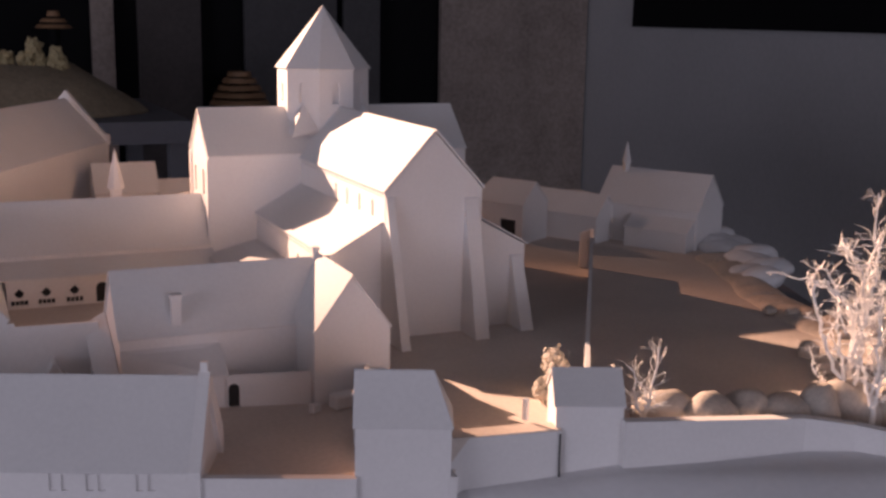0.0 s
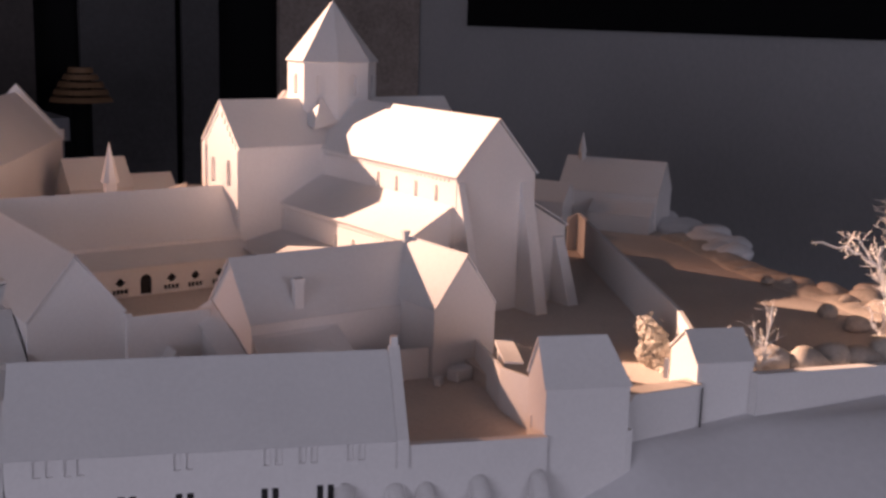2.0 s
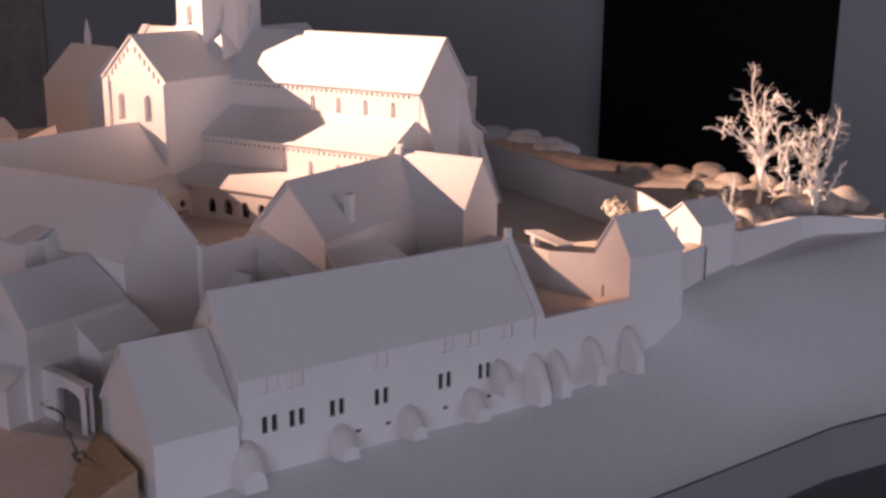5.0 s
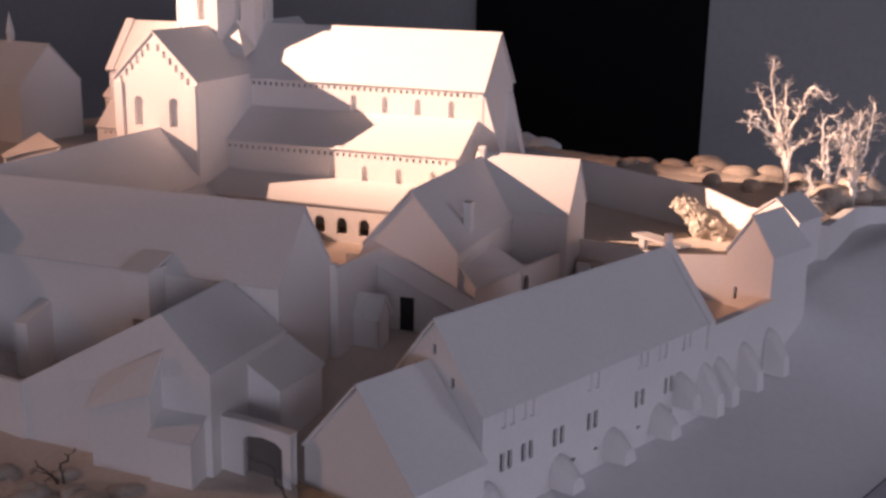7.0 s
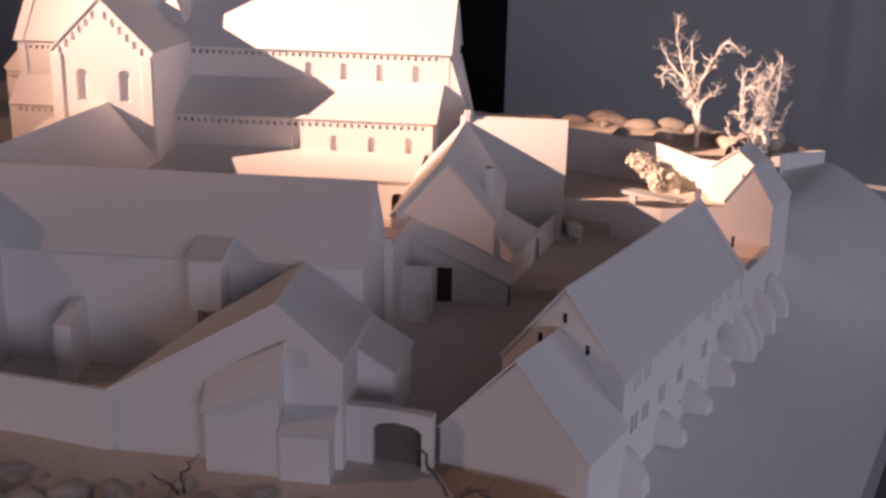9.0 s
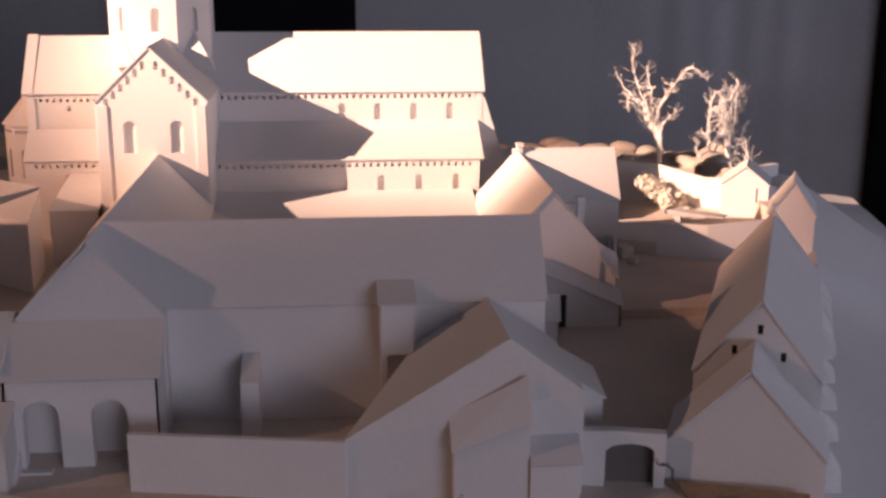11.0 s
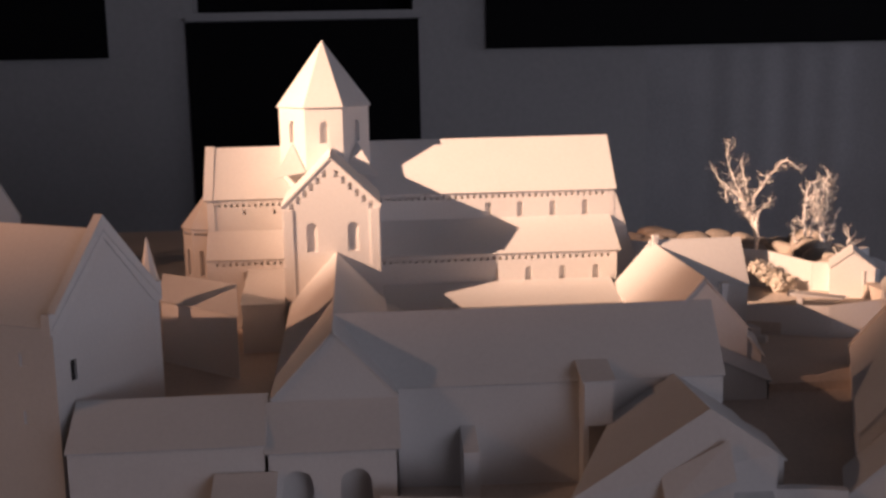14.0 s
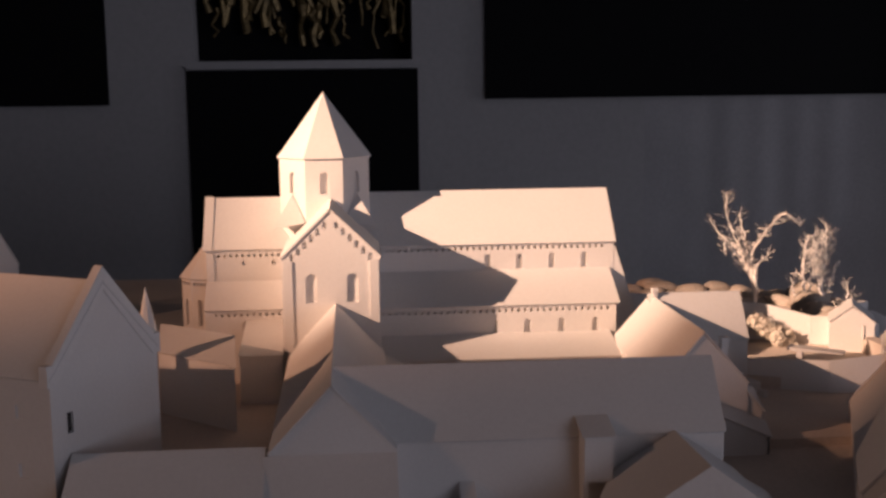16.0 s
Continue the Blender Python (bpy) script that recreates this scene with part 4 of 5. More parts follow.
def twig(rng, bm, p, d, length, r, sub=True):
    pts, q = [p.copy()], p.copy()
    bend = Vector((rng.uniform(-1, 1), rng.uniform(-1, 1), rng.uniform(-0.5, 0.9))) * 0.6
    for _ in range(4):
        d = (d + bend * rng.uniform(0.4, 1.2) + Vector((rng.uniform(-1, 1), rng.uniform(-1, 1), rng.uniform(-1, 1))) * 0.18).normalized()
        q = q + d * length / 4
        pts.append(q.copy())
    tube(bm, pts, [r, r * rng.uniform(0.7, 1.1), r * 0.8, r * rng.uniform(0.5, 0.9), r * 0.35], 4)
    if sub:
        for i in (1, 2, 3):
            if rng.random() < 0.62:
                side = Vector((rng.uniform(-1, 1), rng.uniform(-1, 1), rng.uniform(-0.3, 0.9))).normalized()
                twig(rng, bm, pts[i], (d + side).normalized(), length * rng.uniform(0.3, 0.6), r * 0.7, False)


def limb(rng, bm, way, r0, r1, twigs, reach):
    """A crooked branch along a few way points, with short curling twigs."""
    pts = []
    n = 5
    for i in range(len(way) - 1):
        a, b, c, e = (Vector(way[max(0, min(len(way) - 1, k))]) for k in (i - 1, i, i + 1, i + 2))
        for j in range(n):
            t = j / n
            pts.append(0.5 * (2 * b + (c - a) * t + (2 * a - 5 * b + 4 * c - e) * t * t + (3 * b - a - 3 * c + e) * t * t * t))
    pts.append(Vector(way[-1]))
    pts = [pts[0]] + [p + Vector((rng.uniform(-1, 1), rng.uniform(-1, 1), rng.uniform(-1, 1))) * 0.0019 for p in pts[1:]]
    m = len(pts) - 1
    tube(bm, pts, [(r0 + (r1 - r0) * i / m) * rng.uniform(0.8, 1.25) for i in range(m + 1)], 6)
    for _ in range(twigs):
        k = rng.uniform(0.22, 1.0)
        i = min(m - 1, int(k * m))
        d = (pts[i + 1] - pts[i]).normalized()
        side = Vector((rng.uniform(-1, 1), rng.uniform(-1, 1), rng.uniform(-0.5, 0.9))).normalized()
        twig(rng, bm, pts[i], (d * 0.8 + side).normalized(), reach * rng.uniform(0.4, 1.1), (r0 + (r1 - r0) * k) * rng.uniform(0.32, 0.5))


def twig_tree(x, y, z, r, limbs, seed, label):
    rng = random.Random(seed)
    root = thing("twig_tree", label, "model tree", (x, y, z), 0, "twig trees")
    bm = bmesh.new()
    tube(bm, [Vector((0, 0, -0.012)), Vector((0.001, 0, 0.004)), Vector((0, 0.001, 0.012))], [r * 1.4, r * 1.2, r], 7)
    part("trunk", bm, TWIG, root)
    for way, twigs, reach in limbs:
        bm = bmesh.new()
        limb(rng, bm, [(0, 0, 0.008), *way], r * 0.95, r * 0.32, twigs, reach)
        part("limb", bm, TWIG, root)
    return root


twig_tree(0.683, 0.694, 0.957, 0.0025, [
    ([(0.004, 0.000, 0.028), (0.018, 0.007, 0.050), (0.030, 0.018, 0.080), (0.044, 0.028, 0.112), (0.047, 0.031, 0.152)], 34, 0.026),
    ([(0.004, 0.001, 0.026), (0.016, 0.004, 0.052), (0.000, -0.006, 0.086), (-0.026, -0.016, 0.116), (-0.042, -0.023, 0.127), (-0.052, -0.044, 0.112)], 50, 0.019),
    ([(0.006, 0.004, 0.030), (0.014, 0.014, 0.050), (0.006, 0.032, 0.074), (0.001, 0.044, 0.086), (-0.004, 0.046, 0.064)], 26, 0.019),
    ([(0.010, 0.006, 0.046), (0.006, 0.028, 0.064), (-0.012, 0.042, 0.077), (-0.046, 0.057, 0.083)], 8, 0.014),
    ([(0.016, 0.008, 0.048), (0.034, 0.020, 0.070), (0.060, 0.040, 0.092), (0.065, 0.047, 0.110)], 16, 0.018),
    ([(0.018, 0.006, 0.052), (0.028, 0.008, 0.084), (0.038, 0.012, 0.119)], 22, 0.020),
    ([(0.006, -0.003, 0.040), (0.010, -0.016, 0.058), (0.014, -0.024, 0.066)], 14, 0.014)], 4, "bare silvered twig as a tall forked tree bending over")
twig_tree(0.632, 0.640, 0.957, 0.0018, [
    ([(-0.008, 0.008, 0.030), (-0.022, 0.014, 0.066), (-0.033, 0.014, 0.095), (-0.026, 0.006, 0.099), (-0.012, -0.004, 0.082), (-0.006, -0.006, 0.056)], 38, 0.017),
    ([(-0.004, 0.004, 0.032), (-0.008, 0.010, 0.060), (-0.014, 0.004, 0.080), (-0.016, -0.006, 0.062)], 30, 0.016),
    ([(0.002, -0.006, 0.034), (-0.004, -0.010, 0.066), (-0.006, -0.006, 0.092)], 24, 0.016),
    ([(-0.006, 0.012, 0.014), (-0.012, 0.024, 0.022), (-0.016, 0.028, 0.044)], 14, 0.013)], 8, "bare silvered twig with arching drooping branches")
twig_tree(0.634, 0.616, 0.955, 0.0019, [
    ([(0.001, 0.001, 0.045), (0.000, 0.002, 0.080), (0.001, 0.002, 0.106)], 38, 0.021),
    ([(0.006, -0.003, 0.036), (0.014, -0.010, 0.072), (0.023, -0.012, 0.112)], 38, 0.021),
    ([(0.004, -0.010, 0.022), (0.008, -0.019, 0.042), (0.010, -0.026, 0.060)], 18, 0.013),
    ([(-0.004, 0.008, 0.034), (-0.006, 0.012, 0.064), (-0.002, 0.008, 0.090)], 32, 0.020),
    ([(0.004, 0.004, 0.030), (0.010, 0.004, 0.060), (0.008, -0.006, 0.088)], 30, 0.019)], 15, "bare silvered twig set up as a dense bushy tree")
twig_tree(0.455, 0.656, 0.957, 0.0014, [([(0.003, 0.0, 0.026), (0.011, 0.003, 0.060)], 34, 0.020), ([(-0.006, 0.002, 0.018), (-0.010, 0.004, 0.048)], 28, 0.017), ([(-0.004, 0.014, 0.022), (-0.012, 0.028, 0.042)], 4, 0.008)], 21, "tiny bare twig set up as a sapling on the wall")


TWIG_DARK = material("dark_twig", (0.10, 0.085, 0.075), 0.7, 0.2, 90, 500, 0.2)
for x, y, z, ways, seed in ((-0.160, 0.905, 0.893, [[(0.004, 0.012, 0.016), (0.002, 0.022, 0.030), (-0.004, 0.028, 0.036)], [(-0.008, -0.010, 0.010), (-0.006, -0.024, 0.008)]], 41),
                            (-0.176, 1.060, 0.890, [[(0.0, 0.004, 0.012), (0.004, -0.004, 0.026)], [(-0.006, 0.010, 0.010), (-0.004, 0.020, 0.016)]], 43)):
    rng = random.Random(seed)
    root = thing("dry_twig", "thin dark dry twig stuck beside the street", "model twig", (x, y, z), 0, "dry twigs")
    for way in ways:
        bm = bmesh.new()
        limb(rng, bm, [(0, 0, -0.006), *way], 0.0011, 0.0005, 5, 0.008)
        part("limb", bm, TWIG_DARK, root)

# ---- stones ----
def stone(rng, x, y, z, a, b, c, name="field_stone", label="smooth pale pebble laid as a boulder", group="pebbles", mat=None):
    bm = bmesh.new()
    bmesh.ops.create_icosphere(bm, subdivisions=3, radius=1.0)
    s = rng.uniform(0, 50)
    for v in bm.verts:
        n = noise.noise(v.co * 0.9 + Vector((s, s, s))) * 0.30 + noise.noise(v.co * 2.6 + Vector((s, 0, s))) * 0.07
        v.co *= 1 + n
        v.co = Vector((v.co.x * a, v.co.y * b, v.co.z * c))
    for f in bm.faces:
        f.smooth = True
    return solo(name, bm, mat or STONE, label, "pebble", group, at=(x, y, z + c * 0.55), turn=rng.uniform(0, 180))


rng = random.Random(5)
for i in range(9):
    k = i / 8
    x, y = 0.484 + 0.24 * k, 0.660 - 0.055 * k + rng.uniform(0.0, 0.014)
    stone(rng, x, y, 0.944, rng.uniform(0.021, 0.030), rng.uniform(0.016, 0.022), rng.uniform(0.017, 0.023))
EDGE = [(0.765, 0.60), (0.785, 0.70), (0.815, 0.86), (0.845, 0.98), (0.93, 1.18)]
# low lumpy bank along the far edge of the meadow
bm = bmesh.new()
rows = []
for i in range(141):
    k = i / 140 * 3.999
    (x0, y0), (x1, y1) = EDGE[int(k)], EDGE[int(k) + 1]
    f = k - int(k)
    x, y = x0 + (x1 - x0) * f - 0.014, y0 + (y1 - y0) * f
    w = 0.026 + 0.010 * noise.noise((i * 0.09, 3.0, 0.0))
    h = 0.007 + 0.005 * noise.noise((i * 0.16, 0.0, 5.0)) + 0.002 * noise.noise((i * 0.7, 0.0, 9.0))
    row = []
    for j in range(13):
        a = math.pi * j / 12
        row.append(bm.verts.new((x - w * math.cos(a) * 0.97, y + w * math.cos(a) * 0.22, 0.9465 + max(0.002, h) * math.sin(a) * (1 + 0.3 * noise.noise((i * 0.5, j * 0.8, 2.0))))))
    rows.append(row)
for r0, r1 in zip(rows, rows[1:]):
    for j in range(12):
        f = bm.faces.new((r0[j], r0[j + 1], r1[j + 1], r1[j]))
        f.smooth = True
bmesh.ops.recalc_face_normals(bm, faces=bm.faces[:])
solo("meadow_bank", bm, STONE, "low lumpy tan bank edging the meadow", "bank", kind="structure")
for i in range(4):
    k = rng.uniform(1.6, 3.9)
    (x0, y0), (x1, y1) = EDGE[int(k)], EDGE[int(k) + 1]
    f = k - int(k)
    s = rng.uniform(0.005, 0.009)
    stone(rng, x0 + (x1 - x0) * f - 0.03 + rng.uniform(-0.016, 0.016), y0 + (y1 - y0) * f, 0.950, s * 1.3, s, s * 0.7)
for x, y, s in ((0.722, 0.785, 0.011), (0.70, 0.735, 0.012)):
    stone(rng, x, y, 0.947, s * 1.1, s, s * 0.85)
for x, y, a, b, c, turn in ((0.806, 0.797, 0.023, 0.016, 0.0150, 80), (0.781, 0.757, 0.022, 0.015, 0.0145, 70), (0.786, 0.717, 0.019, 0.015, 0.0155, 95), (0.829, 0.808, 0.021, 0.015, 0.0175, 85),
                            (0.812, 0.846, 0.022, 0.014, 0.0120, 75), (0.818, 0.890, 0.020, 0.013, 0.0100, 75), (0.777, 0.682, 0.018, 0.013, 0.0110, 85), (0.690, 0.657, 0.023, 0.012, 0.0120, 35)):
    stone(rng, x, y, 0.946, a * 1.12, b, c * 0.78).rotation_euler.z = radians(turn)
# pale heaped lumps beyond the meadow
for i in range(16):
    k = i / 15
    x, y = 0.905 + 0.085 * k + rng.uniform(-0.02, 0.02), 1.06 + 0.24 * k + rng.uniform(-0.012, 0.012)
    s = rng.uniform(0.016, 0.03)
    stone(rng, x, y, 0.940, s * 1.3, s, s * 0.55, "rubble_lump", "pale grey lump of plaster beyond the meadow", "plaster lumps", SLOPE)
# stones of the stream bed by the street
for i in range(64):
    x, y = rng.uniform(-0.220, -0.168), rng.uniform(0.985, 1.27)
    s = rng.uniform(0.004, 0.010)
    stone(rng, x, y, 0.8905, s * 1.3, s, s * 0.7, label="small pale stone in the stream bed", group="stream stones")

# ---- lichen bush beside the hut ----
bush = thing("lichen_bush", "clump of pale dried lichen as a bush", "model bush", (0.438, 0.745, 0.945))
rng = random.Random(11)
for i, (fx, fy, fz, r) in enumerate(((0.0, 0.0, 0.008, 0.012), (0.004, 0.012, 0.016, 0.011), (0.009, 0.024, 0.024, 0.010), (-0.006, 0.010, 0.010, 0.009), (0.012, 0.036, 0.030, 0.0075), (-0.009, 0.014, 0.013, 0.008))):
    bm = bmesh.new()
    bmesh.ops.create_icosphere(bm, subdivisions=4, radius=1.0)
    s = Vector((i * 7.1, i * 3.3, 1.0))
    for v in bm.verts:
        k = 1 + 0.45 * noise.noise(v.co * 1.6 + s) + 0.30 * noise.noise(v.co * 4.5 + s) + 0.22 * noise.noise(v.co * 11.0 + s)
        v.co = v.co * r * k + Vector((fx, fy, fz))
    part("lichen_tuft", bm, MOSS, bush)
bm = bmesh.new()
for i in range(420):
    k = rng.uniform(0.16, 1.0)
    c = Vector((-0.006 + 0.018 * k, -0.008 + 0.044 * k, 0.006 + 0.026 * k))
    d = Vector((rng.gauss(0, 1), rng.gauss(0, 1), rng.gauss(0.3, 1))).normalized()
    c += d * rng.uniform(0.006, 0.0135)
    a = d.orthogonal().normalized()
    a = (a + d.cross(a) * rng.uniform(-2, 2) + d * rng.uniform(-0.6, 0.6)).normalized() * rng.uniform(0.0016, 0.0034)
    b = a.cross(d + Vector((rng.uniform(-1, 1), rng.uniform(-1, 1), rng.uniform(-1, 1))) * 0.6).normalized() * rng.uniform(0.0009, 0.0018)
    lift = d * rng.uniform(-0.0006, 0.0012)
    v = [bm.verts.new(c + p) for p in (-a, -b * 0.9 + lift, a * 1.1, b + lift)]
    bm.faces.new((v[0], v[1], v[3]))
    bm.faces.new((v[1], v[2], v[3]))
part("leaves", bm, MOSS, bush, "crumpled pale dry leaves")

# street ground, rising gently to the house fronts
bm = bmesh.new()
rows = []
for j in range(41):
    y = 0.80 + 1.18 * j / 40
    left = -0.46 + 0.29 * j / 40
    right = min(-0.098, -0.34 + 1.9 * (y - 0.80))
    row = []
    for i in range(13):
        k = i / 12
        x = left + (right - left) * k
        near = max(0.0, 1 - max(0.0, -0.14 - x) / 0.10)
        z = 0.8835 + (0.0145 + 0.004 * min(1.0, max(0.0, (y - 0.97) / 0.3))) * near * min(1.0, max(0.0, (y - 0.82) / 0.10)) + 0.0012 * noise.noise((x * 40, y * 40, 3.0))
        row.append(bm.verts.new((x, y, z)))
    rows.append(row)
for r0, r1 in zip(rows, rows[1:]):
    for i in range(12):
        f = bm.faces.new((r0[i], r0[i + 1], r1[i + 1], r1[i]))
        f.smooth = True
solo("street_ground", bm, SOIL, "tan board ground of the village street", "ground", kind="structure")
bm = bmesh.new()
prism(bm, [(-0.168, 0.838), (-0.122, 0.932), (-0.158, 0.950), (-0.214, 0.856)][::-1], 0.86, [0.884, 0.889, 0.899, 0.906])
solo("earth_bank", bm, EARTH, "brown earth bank below the annex gable", "bank", kind="structure")
steps = thing("porch_steps", "small white card steps before the arched porch", "model steps", (-0.091, 1.333, 0.885))
for k in range(3):
    bm = bmesh.new()
    box(bm, -0.007 * (k + 1), -0.024, 0.0, -0.007 * k, 0.0, 0.021 - 0.006 * k)
    part("step", bm, PAPER, steps)

bm = bmesh.new()
prism(bm, [(-0.040, -0.004), (0.0, -0.004), (0.0, 0.002), (-0.040, 0.002)], -0.012, [-0.002, 0.034, 0.034, -0.002])
part("ramp_wall", bm, PAPER, steps, "sloping card parapet of the steps")
bm = bmesh.new()
ring = [(-0.100, 1.44, 0.0), (-0.113, 1.38, 0.0), (-0.136, 1.318, -0.001), (-0.170, 1.276, -0.003)]
for (x0, y0, z0), (x1, y1, z1) in zip(ring, ring[1:]):
    d = Vector((y0 - y1, x1 - x0, 0)).normalized() * 0.007
    prism(bm, [(x0 - d.x, y0 - d.y), (x1 - d.x, y1 - d.y), (x1 + d.x, y1 + d.y), (x0 + d.x, y0 + d.y)][::-1], 0.885, [0.9055 + z0, 0.9055 + z1, 0.9055 + z1, 0.9055 + z0][::-1])
bmesh.ops.recalc_face_normals(bm, faces=bm.faces[:])
solo("street_kerb", bm, SLOPE, "pale plaster kerb curving along the street", "kerb", kind="structure")

# ---- room beyond ----
def board(name, label, x, y0, y1, z0, z1, t=0.02, mat=None):
    bm = bmesh.new()
    box(bm, x - t, y0, z0, x, y1, z1)
    return solo(name, bm, mat or DARK, label, "display board", "wall boards")


board("display_board", "large black display board on the grey wall", 2.577, 1.975, 3.92, 1.22, 2.6)
board("display_board", "large black display board on the grey wall", 2.577, -0.55, 0.853, 1.225, 2.6)
board("display_board", "black display board below the wall showcase", 2.577, 1.06, 1.745, 0.02, 1.318, 0.012)
bm = bmesh.new()
box(bm, 2.55, 1.045, 1.321, 2.585, 1.745, 1.331)
solo("showcase_shelf", bm, WALL, "thin grey shelf edge of the wall showcase", "shelf")

# gilded relief behind the showcase glass
rng = random.Random(4)
GOLD = material("dull_gold", (0.20, 0.145, 0.065), 0.45, 0.8, 26, 120, 0.4, metal=0.6)
relief = thing("gilded_relief", "dark relief with dull gold figures of drapery", "relief", (2.66, 1.40, 1.36))
for i in range(58):
    bm = bmesh.new()
    y = -0.30 + 0.6 * (i + rng.uniform(0, 0.8)) / 58
    z0, hgt, w = rng.uniform(0.02, 0.22), rng.uniform(0.05, 0.26), rng.uniform(0.005, 0.018)
    pts = [Vector((rng.uniform(-0.006, 0.006), y + rng.uniform(-0.012, 0.012), z0 + hgt * k / 5)) for k in range(6)]
    tube(bm, pts, [w * rng.uniform(0.4, 1.0) for _ in pts], 6)
    part("fold", bm, GOLD, relief)

# standing panels before the black north wall
def standing_panel(x0, x1, z1, mat, label):
    root = thing("standing_panel", label, "display panel", ((x0 + x1) / 2, 4.30, 0), 0, "standing panels")
    w = (x1 - x0) / 2
    bm = bmesh.new()
    box(bm, -w, -0.012, 0.06, w, 0.012, z1)
    part("sheet", bm, mat, root)
    for s in (-1, 1):
        bm = bmesh.new()
        box(bm, s * (w - 0.03) - 0.012, -0.12, 0, s * (w - 0.03) + 0.012, 0.03, 0.06)
        part("foot", bm, DARK, root)


PANEL1 = material("panel_brown", (0.31, 0.255, 0.225), 0.85, 0.32, 6, 60, 0.1)
PANEL2 = material("panel_grey", (0.075, 0.072, 0.075), 0.85, 0.2, 4, 60, 0.1)
PANEL3 = material("panel_dim", (0.07, 0.06, 0.058), 0.85, 0.25, 5, 60, 0.1)
standing_panel(1.885, 2.57, 2.6, PANEL1, "tall brown-grey display panel with faded print")
standing_panel(1.075, 1.44, 2.4, PANEL2, "tall dark grey display panel")
standing_panel(1.47, 1.62, 2.4, PANEL2, "narrow dark grey display panel")
standing_panel(0.68, 0.91, 2.4, PANEL3, "tall dark brown display panel")
standing_panel(0.517, 0.596, 1.35, PANEL1, "slim grey display post")

# a second display table with a small hill model
table2 = thing("display_table", "grey table carrying another small model", "table", (0.05, 3.1, 0))
bm = bmesh.new()
box(bm, -0.75, -0.28, 0.93, 0.52, 0.5, 0.985)
part("tabletop", bm, TABLE, table2)
for x in (-0.72, 0.47):
    for y in (-0.25, 0.45):
        bm = bmesh.new()
        box(bm, x, y, 0, x + 0.045, y + 0.045, 0.93)
        part("leg", bm, TABLE, table2)
bm = bmesh.new()
bmesh.ops.create_icosphere(bm, subdivisions=4, radius=1.0)
for v in bm.verts:
    r = math.hypot(v.co.x, v.co.y)
    up = min(1.0, max(0.0, (1 - r) / 0.30)) ** 0.85 if v.co.z > 0 else 0.0
    v.co = Vector((v.co.x * 0.64, v.co.y * 0.32, 0.122 * up * (1 + 0.10 * noise.noise(v.co * 3)) + (0.012 * (1 - r) if v.co.z > 0 else 0.0)))
for f in bm.faces:
    f.smooth = True
solo("hill_model", bm, material("hill_brown", (0.30, 0.245, 0.17), 0.9, 0.3, 14, 120, 0.4), "low brownish model hill on the second table", "model hill", at=(-0.12, 3.15, 0.986))
OCHRE = material("ochre_foam", (0.42, 0.35, 0.20), 0.9, 0.3, 60, 300, 0.5)
for i in range(13):
    bush2 = thing("model_bush", "ochre foam bush on the model hill", "model bush", (-0.10 + 0.034 * i + rng.uniform(-0.012, 0.012), 3.10 + rng.uniform(-0.05, 0.05), 1.103), 0, "hill bushes")
    for k in range(rng.randint(2, 4)):
        bm = bmesh.new()
        bmesh.ops.create_icosphere(bm, subdivisions=3, radius=1.0)
        a = rng.uniform(0.012, 0.022)
        o = Vector((rng.uniform(-0.012, 0.012), rng.uniform(-0.01, 0.01), 0.008 + 0.016 * k))
        s = Vector((rng.uniform(0, 30), k, i))
        for v in bm.verts:
            v.co = v.co * a * (1 + 0.5 * noise.noise(v.co * 2.0 + s) + 0.35 * noise.noise(v.co * 5.0 + s)) + o
        part("tuft", bm, OCHRE, bush2)
stack = thing("tiered_stand", "tiered brown stand of stacked round discs", "display stand", (0.985, 4.02, 0))
AMBER = material("amber_wood", (0.30, 0.17, 0.09), 0.5, 0.2, 12, 80, 0.1)
for i, (r, z) in enumerate(((0.108, 0.938), (0.096, 0.963), (0.080, 0.988), (0.062, 1.013), (0.044, 1.036))):
    bm = bmesh.new()
    bmesh.ops.create_cone(bm, cap_ends=True, segments=24, radius1=r, radius2=r * 0.9, depth=0.017)
    bmesh.ops.translate(bm, verts=bm.verts[:], vec=(0, 0, z))
    part("disc", bm, AMBER, stack)
bm = bmesh.new()
bmesh.ops.create_cone(bm, cap_ends=True, segments=16, radius1=0.035, radius2=0.035, depth=1.04)
bmesh.ops.translate(bm, verts=bm.verts[:], vec=(0, 0, 0.52))
part("post", bm, DARK, stack)
stack = thing("tiered_stand", "small tiered brown stand on a dark post", "display stand", (0.365, 4.02, 0))
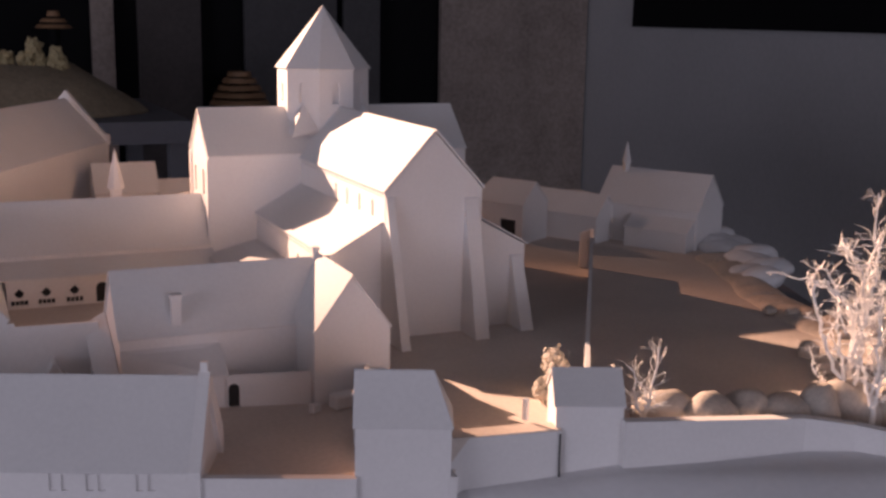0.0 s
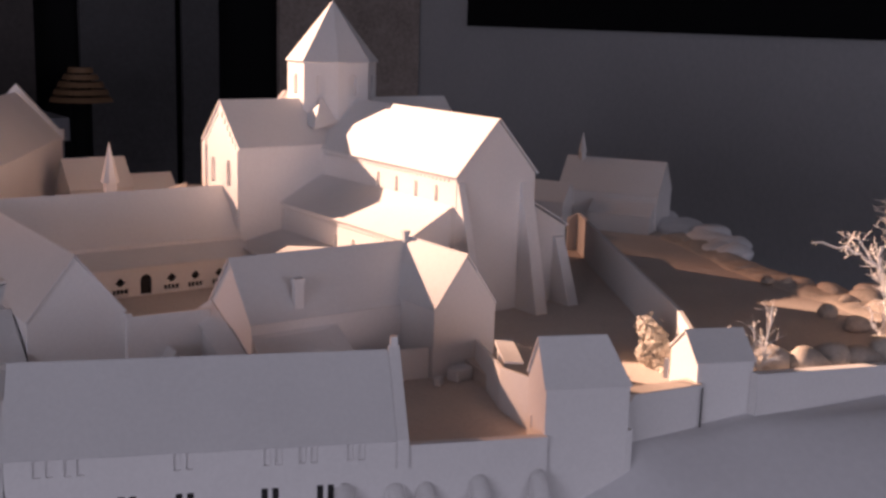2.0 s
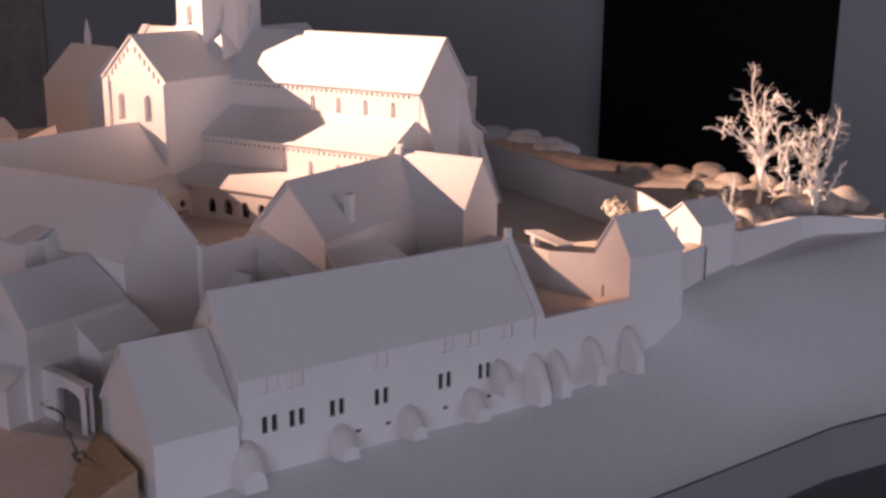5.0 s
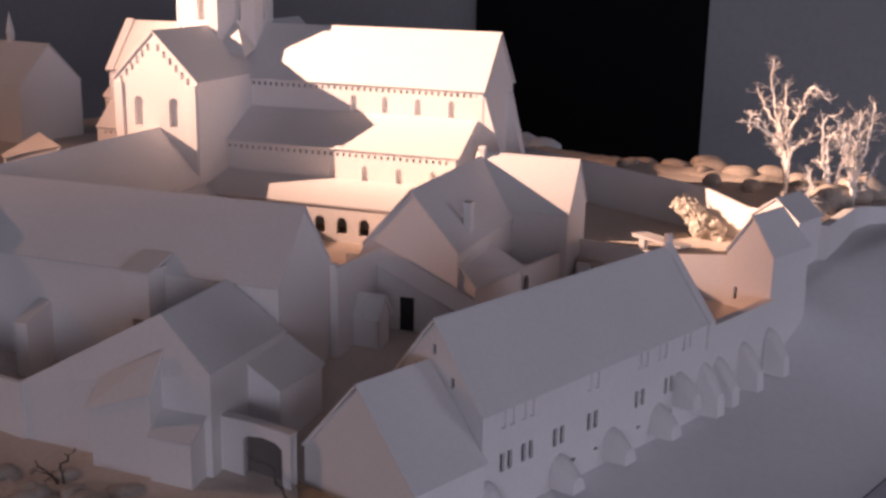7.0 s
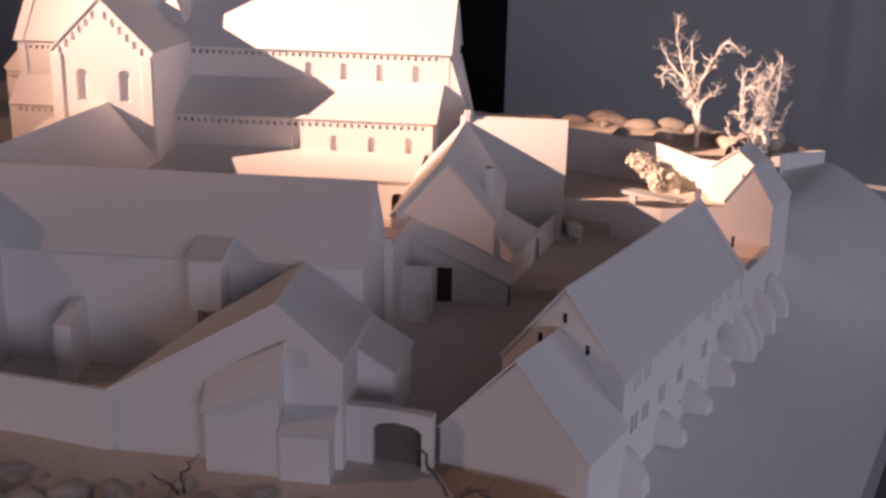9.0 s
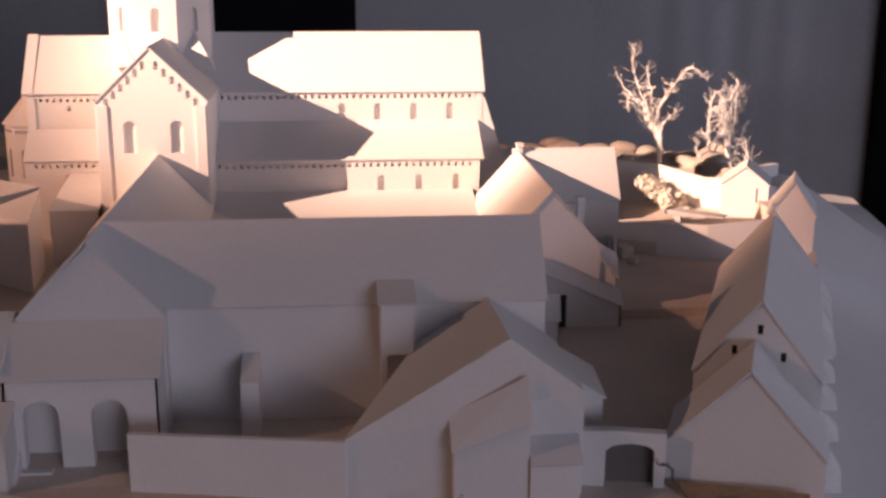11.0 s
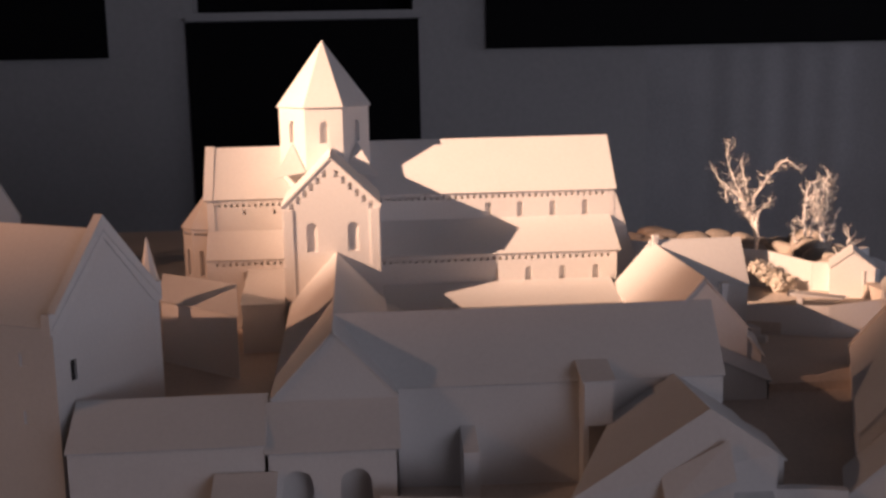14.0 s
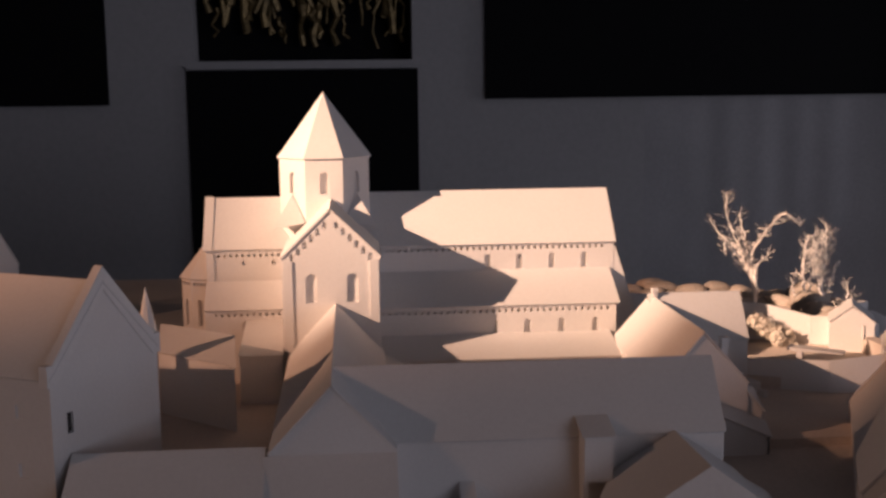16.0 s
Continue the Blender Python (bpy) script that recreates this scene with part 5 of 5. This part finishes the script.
for r, z, d in ((0.062, 1.195, 0.012), (0.045, 1.214, 0.012), (0.022, 1.236, 0.018)):
    bm = bmesh.new()
    bmesh.ops.create_cone(bm, cap_ends=True, segments=24, radius1=r, radius2=r * 0.8, depth=d)
    bmesh.ops.translate(bm, verts=bm.verts[:], vec=(0, 0, z))
    part("disc", bm, AMBER, stack)
bm = bmesh.new()
bmesh.ops.create_cone(bm, cap_ends=True, segments=16, radius1=0.02, radius2=0.02, depth=1.2)
bmesh.ops.translate(bm, verts=bm.verts[:], vec=(0, 0, 0.6))
part("post", bm, DARK, stack)

# cloth hanging over the grey wall
bm = bmesh.new()
prev = None
for i in range(121):
    y = 0.36 - 0.92 * i / 120
    x = 2.5797 - min(1.0, i / 40) * (0.005 + 0.0022 * math.sin(i * 0.42) + 0.003 * math.sin(i * 0.17 + 1.3))
    a, b = bm.verts.new((x, y, 0.02)), bm.verts.new((x, y, 1.215))
    if prev:
        f = bm.faces.new((prev[0], a, b, prev[1])[::-1])
        f.smooth = True
    prev = (a, b)
CLOTH = material("grey_cloth", (0.425, 0.42, 0.43), 0.95, 0.10, 6, 90, 0.1)
solo("wall_cloth", bm, CLOTH, "grey cloth hanging in soft folds below the board", "cloth")
bm = bmesh.new()
box(bm, 2.50, -0.59, 0, 2.56, -0.515, 3.19)
solo("black_post", bm, DARK, "black upright post beside the cloth", "post")
bm = bmesh.new()
box(bm, 2.5, -2.4, 0, 2.54, -0.60, 3.0)
solo("dark_curtain", bm, material("partition_grey", (0.20, 0.20, 0.21), 0.9, 0.12, 3, 60, 0.1), "dim grey partition beyond the post", "partition", kind="structure")
bm = bmesh.new()
cab = thing("low_cabinet", "low black cabinet before the partition", "cabinet", (2.25, -1.9, 0))
box(bm, 0.012, 0, 0.05, 0.22, 1.30, 0.83)
part("body", bm, DARK, cab)
for k in range(3):
    bm = bmesh.new()
    box(bm, 0, 0.006 + 0.432 * k, 0.06, 0.011, 0.43 + 0.432 * k, 0.82)
    part("door", bm, DARK, cab)
bm = bmesh.new()
box(bm, -0.008, -0.01, 0.831, 0.22, 1.31, 0.86)
part("top", bm, DARK, cab)
bm = bmesh.new()
box(bm, 0.03, 0.02, 0, 0.20, 1.28, 0.05)
part("plinth", bm, DARK, cab)
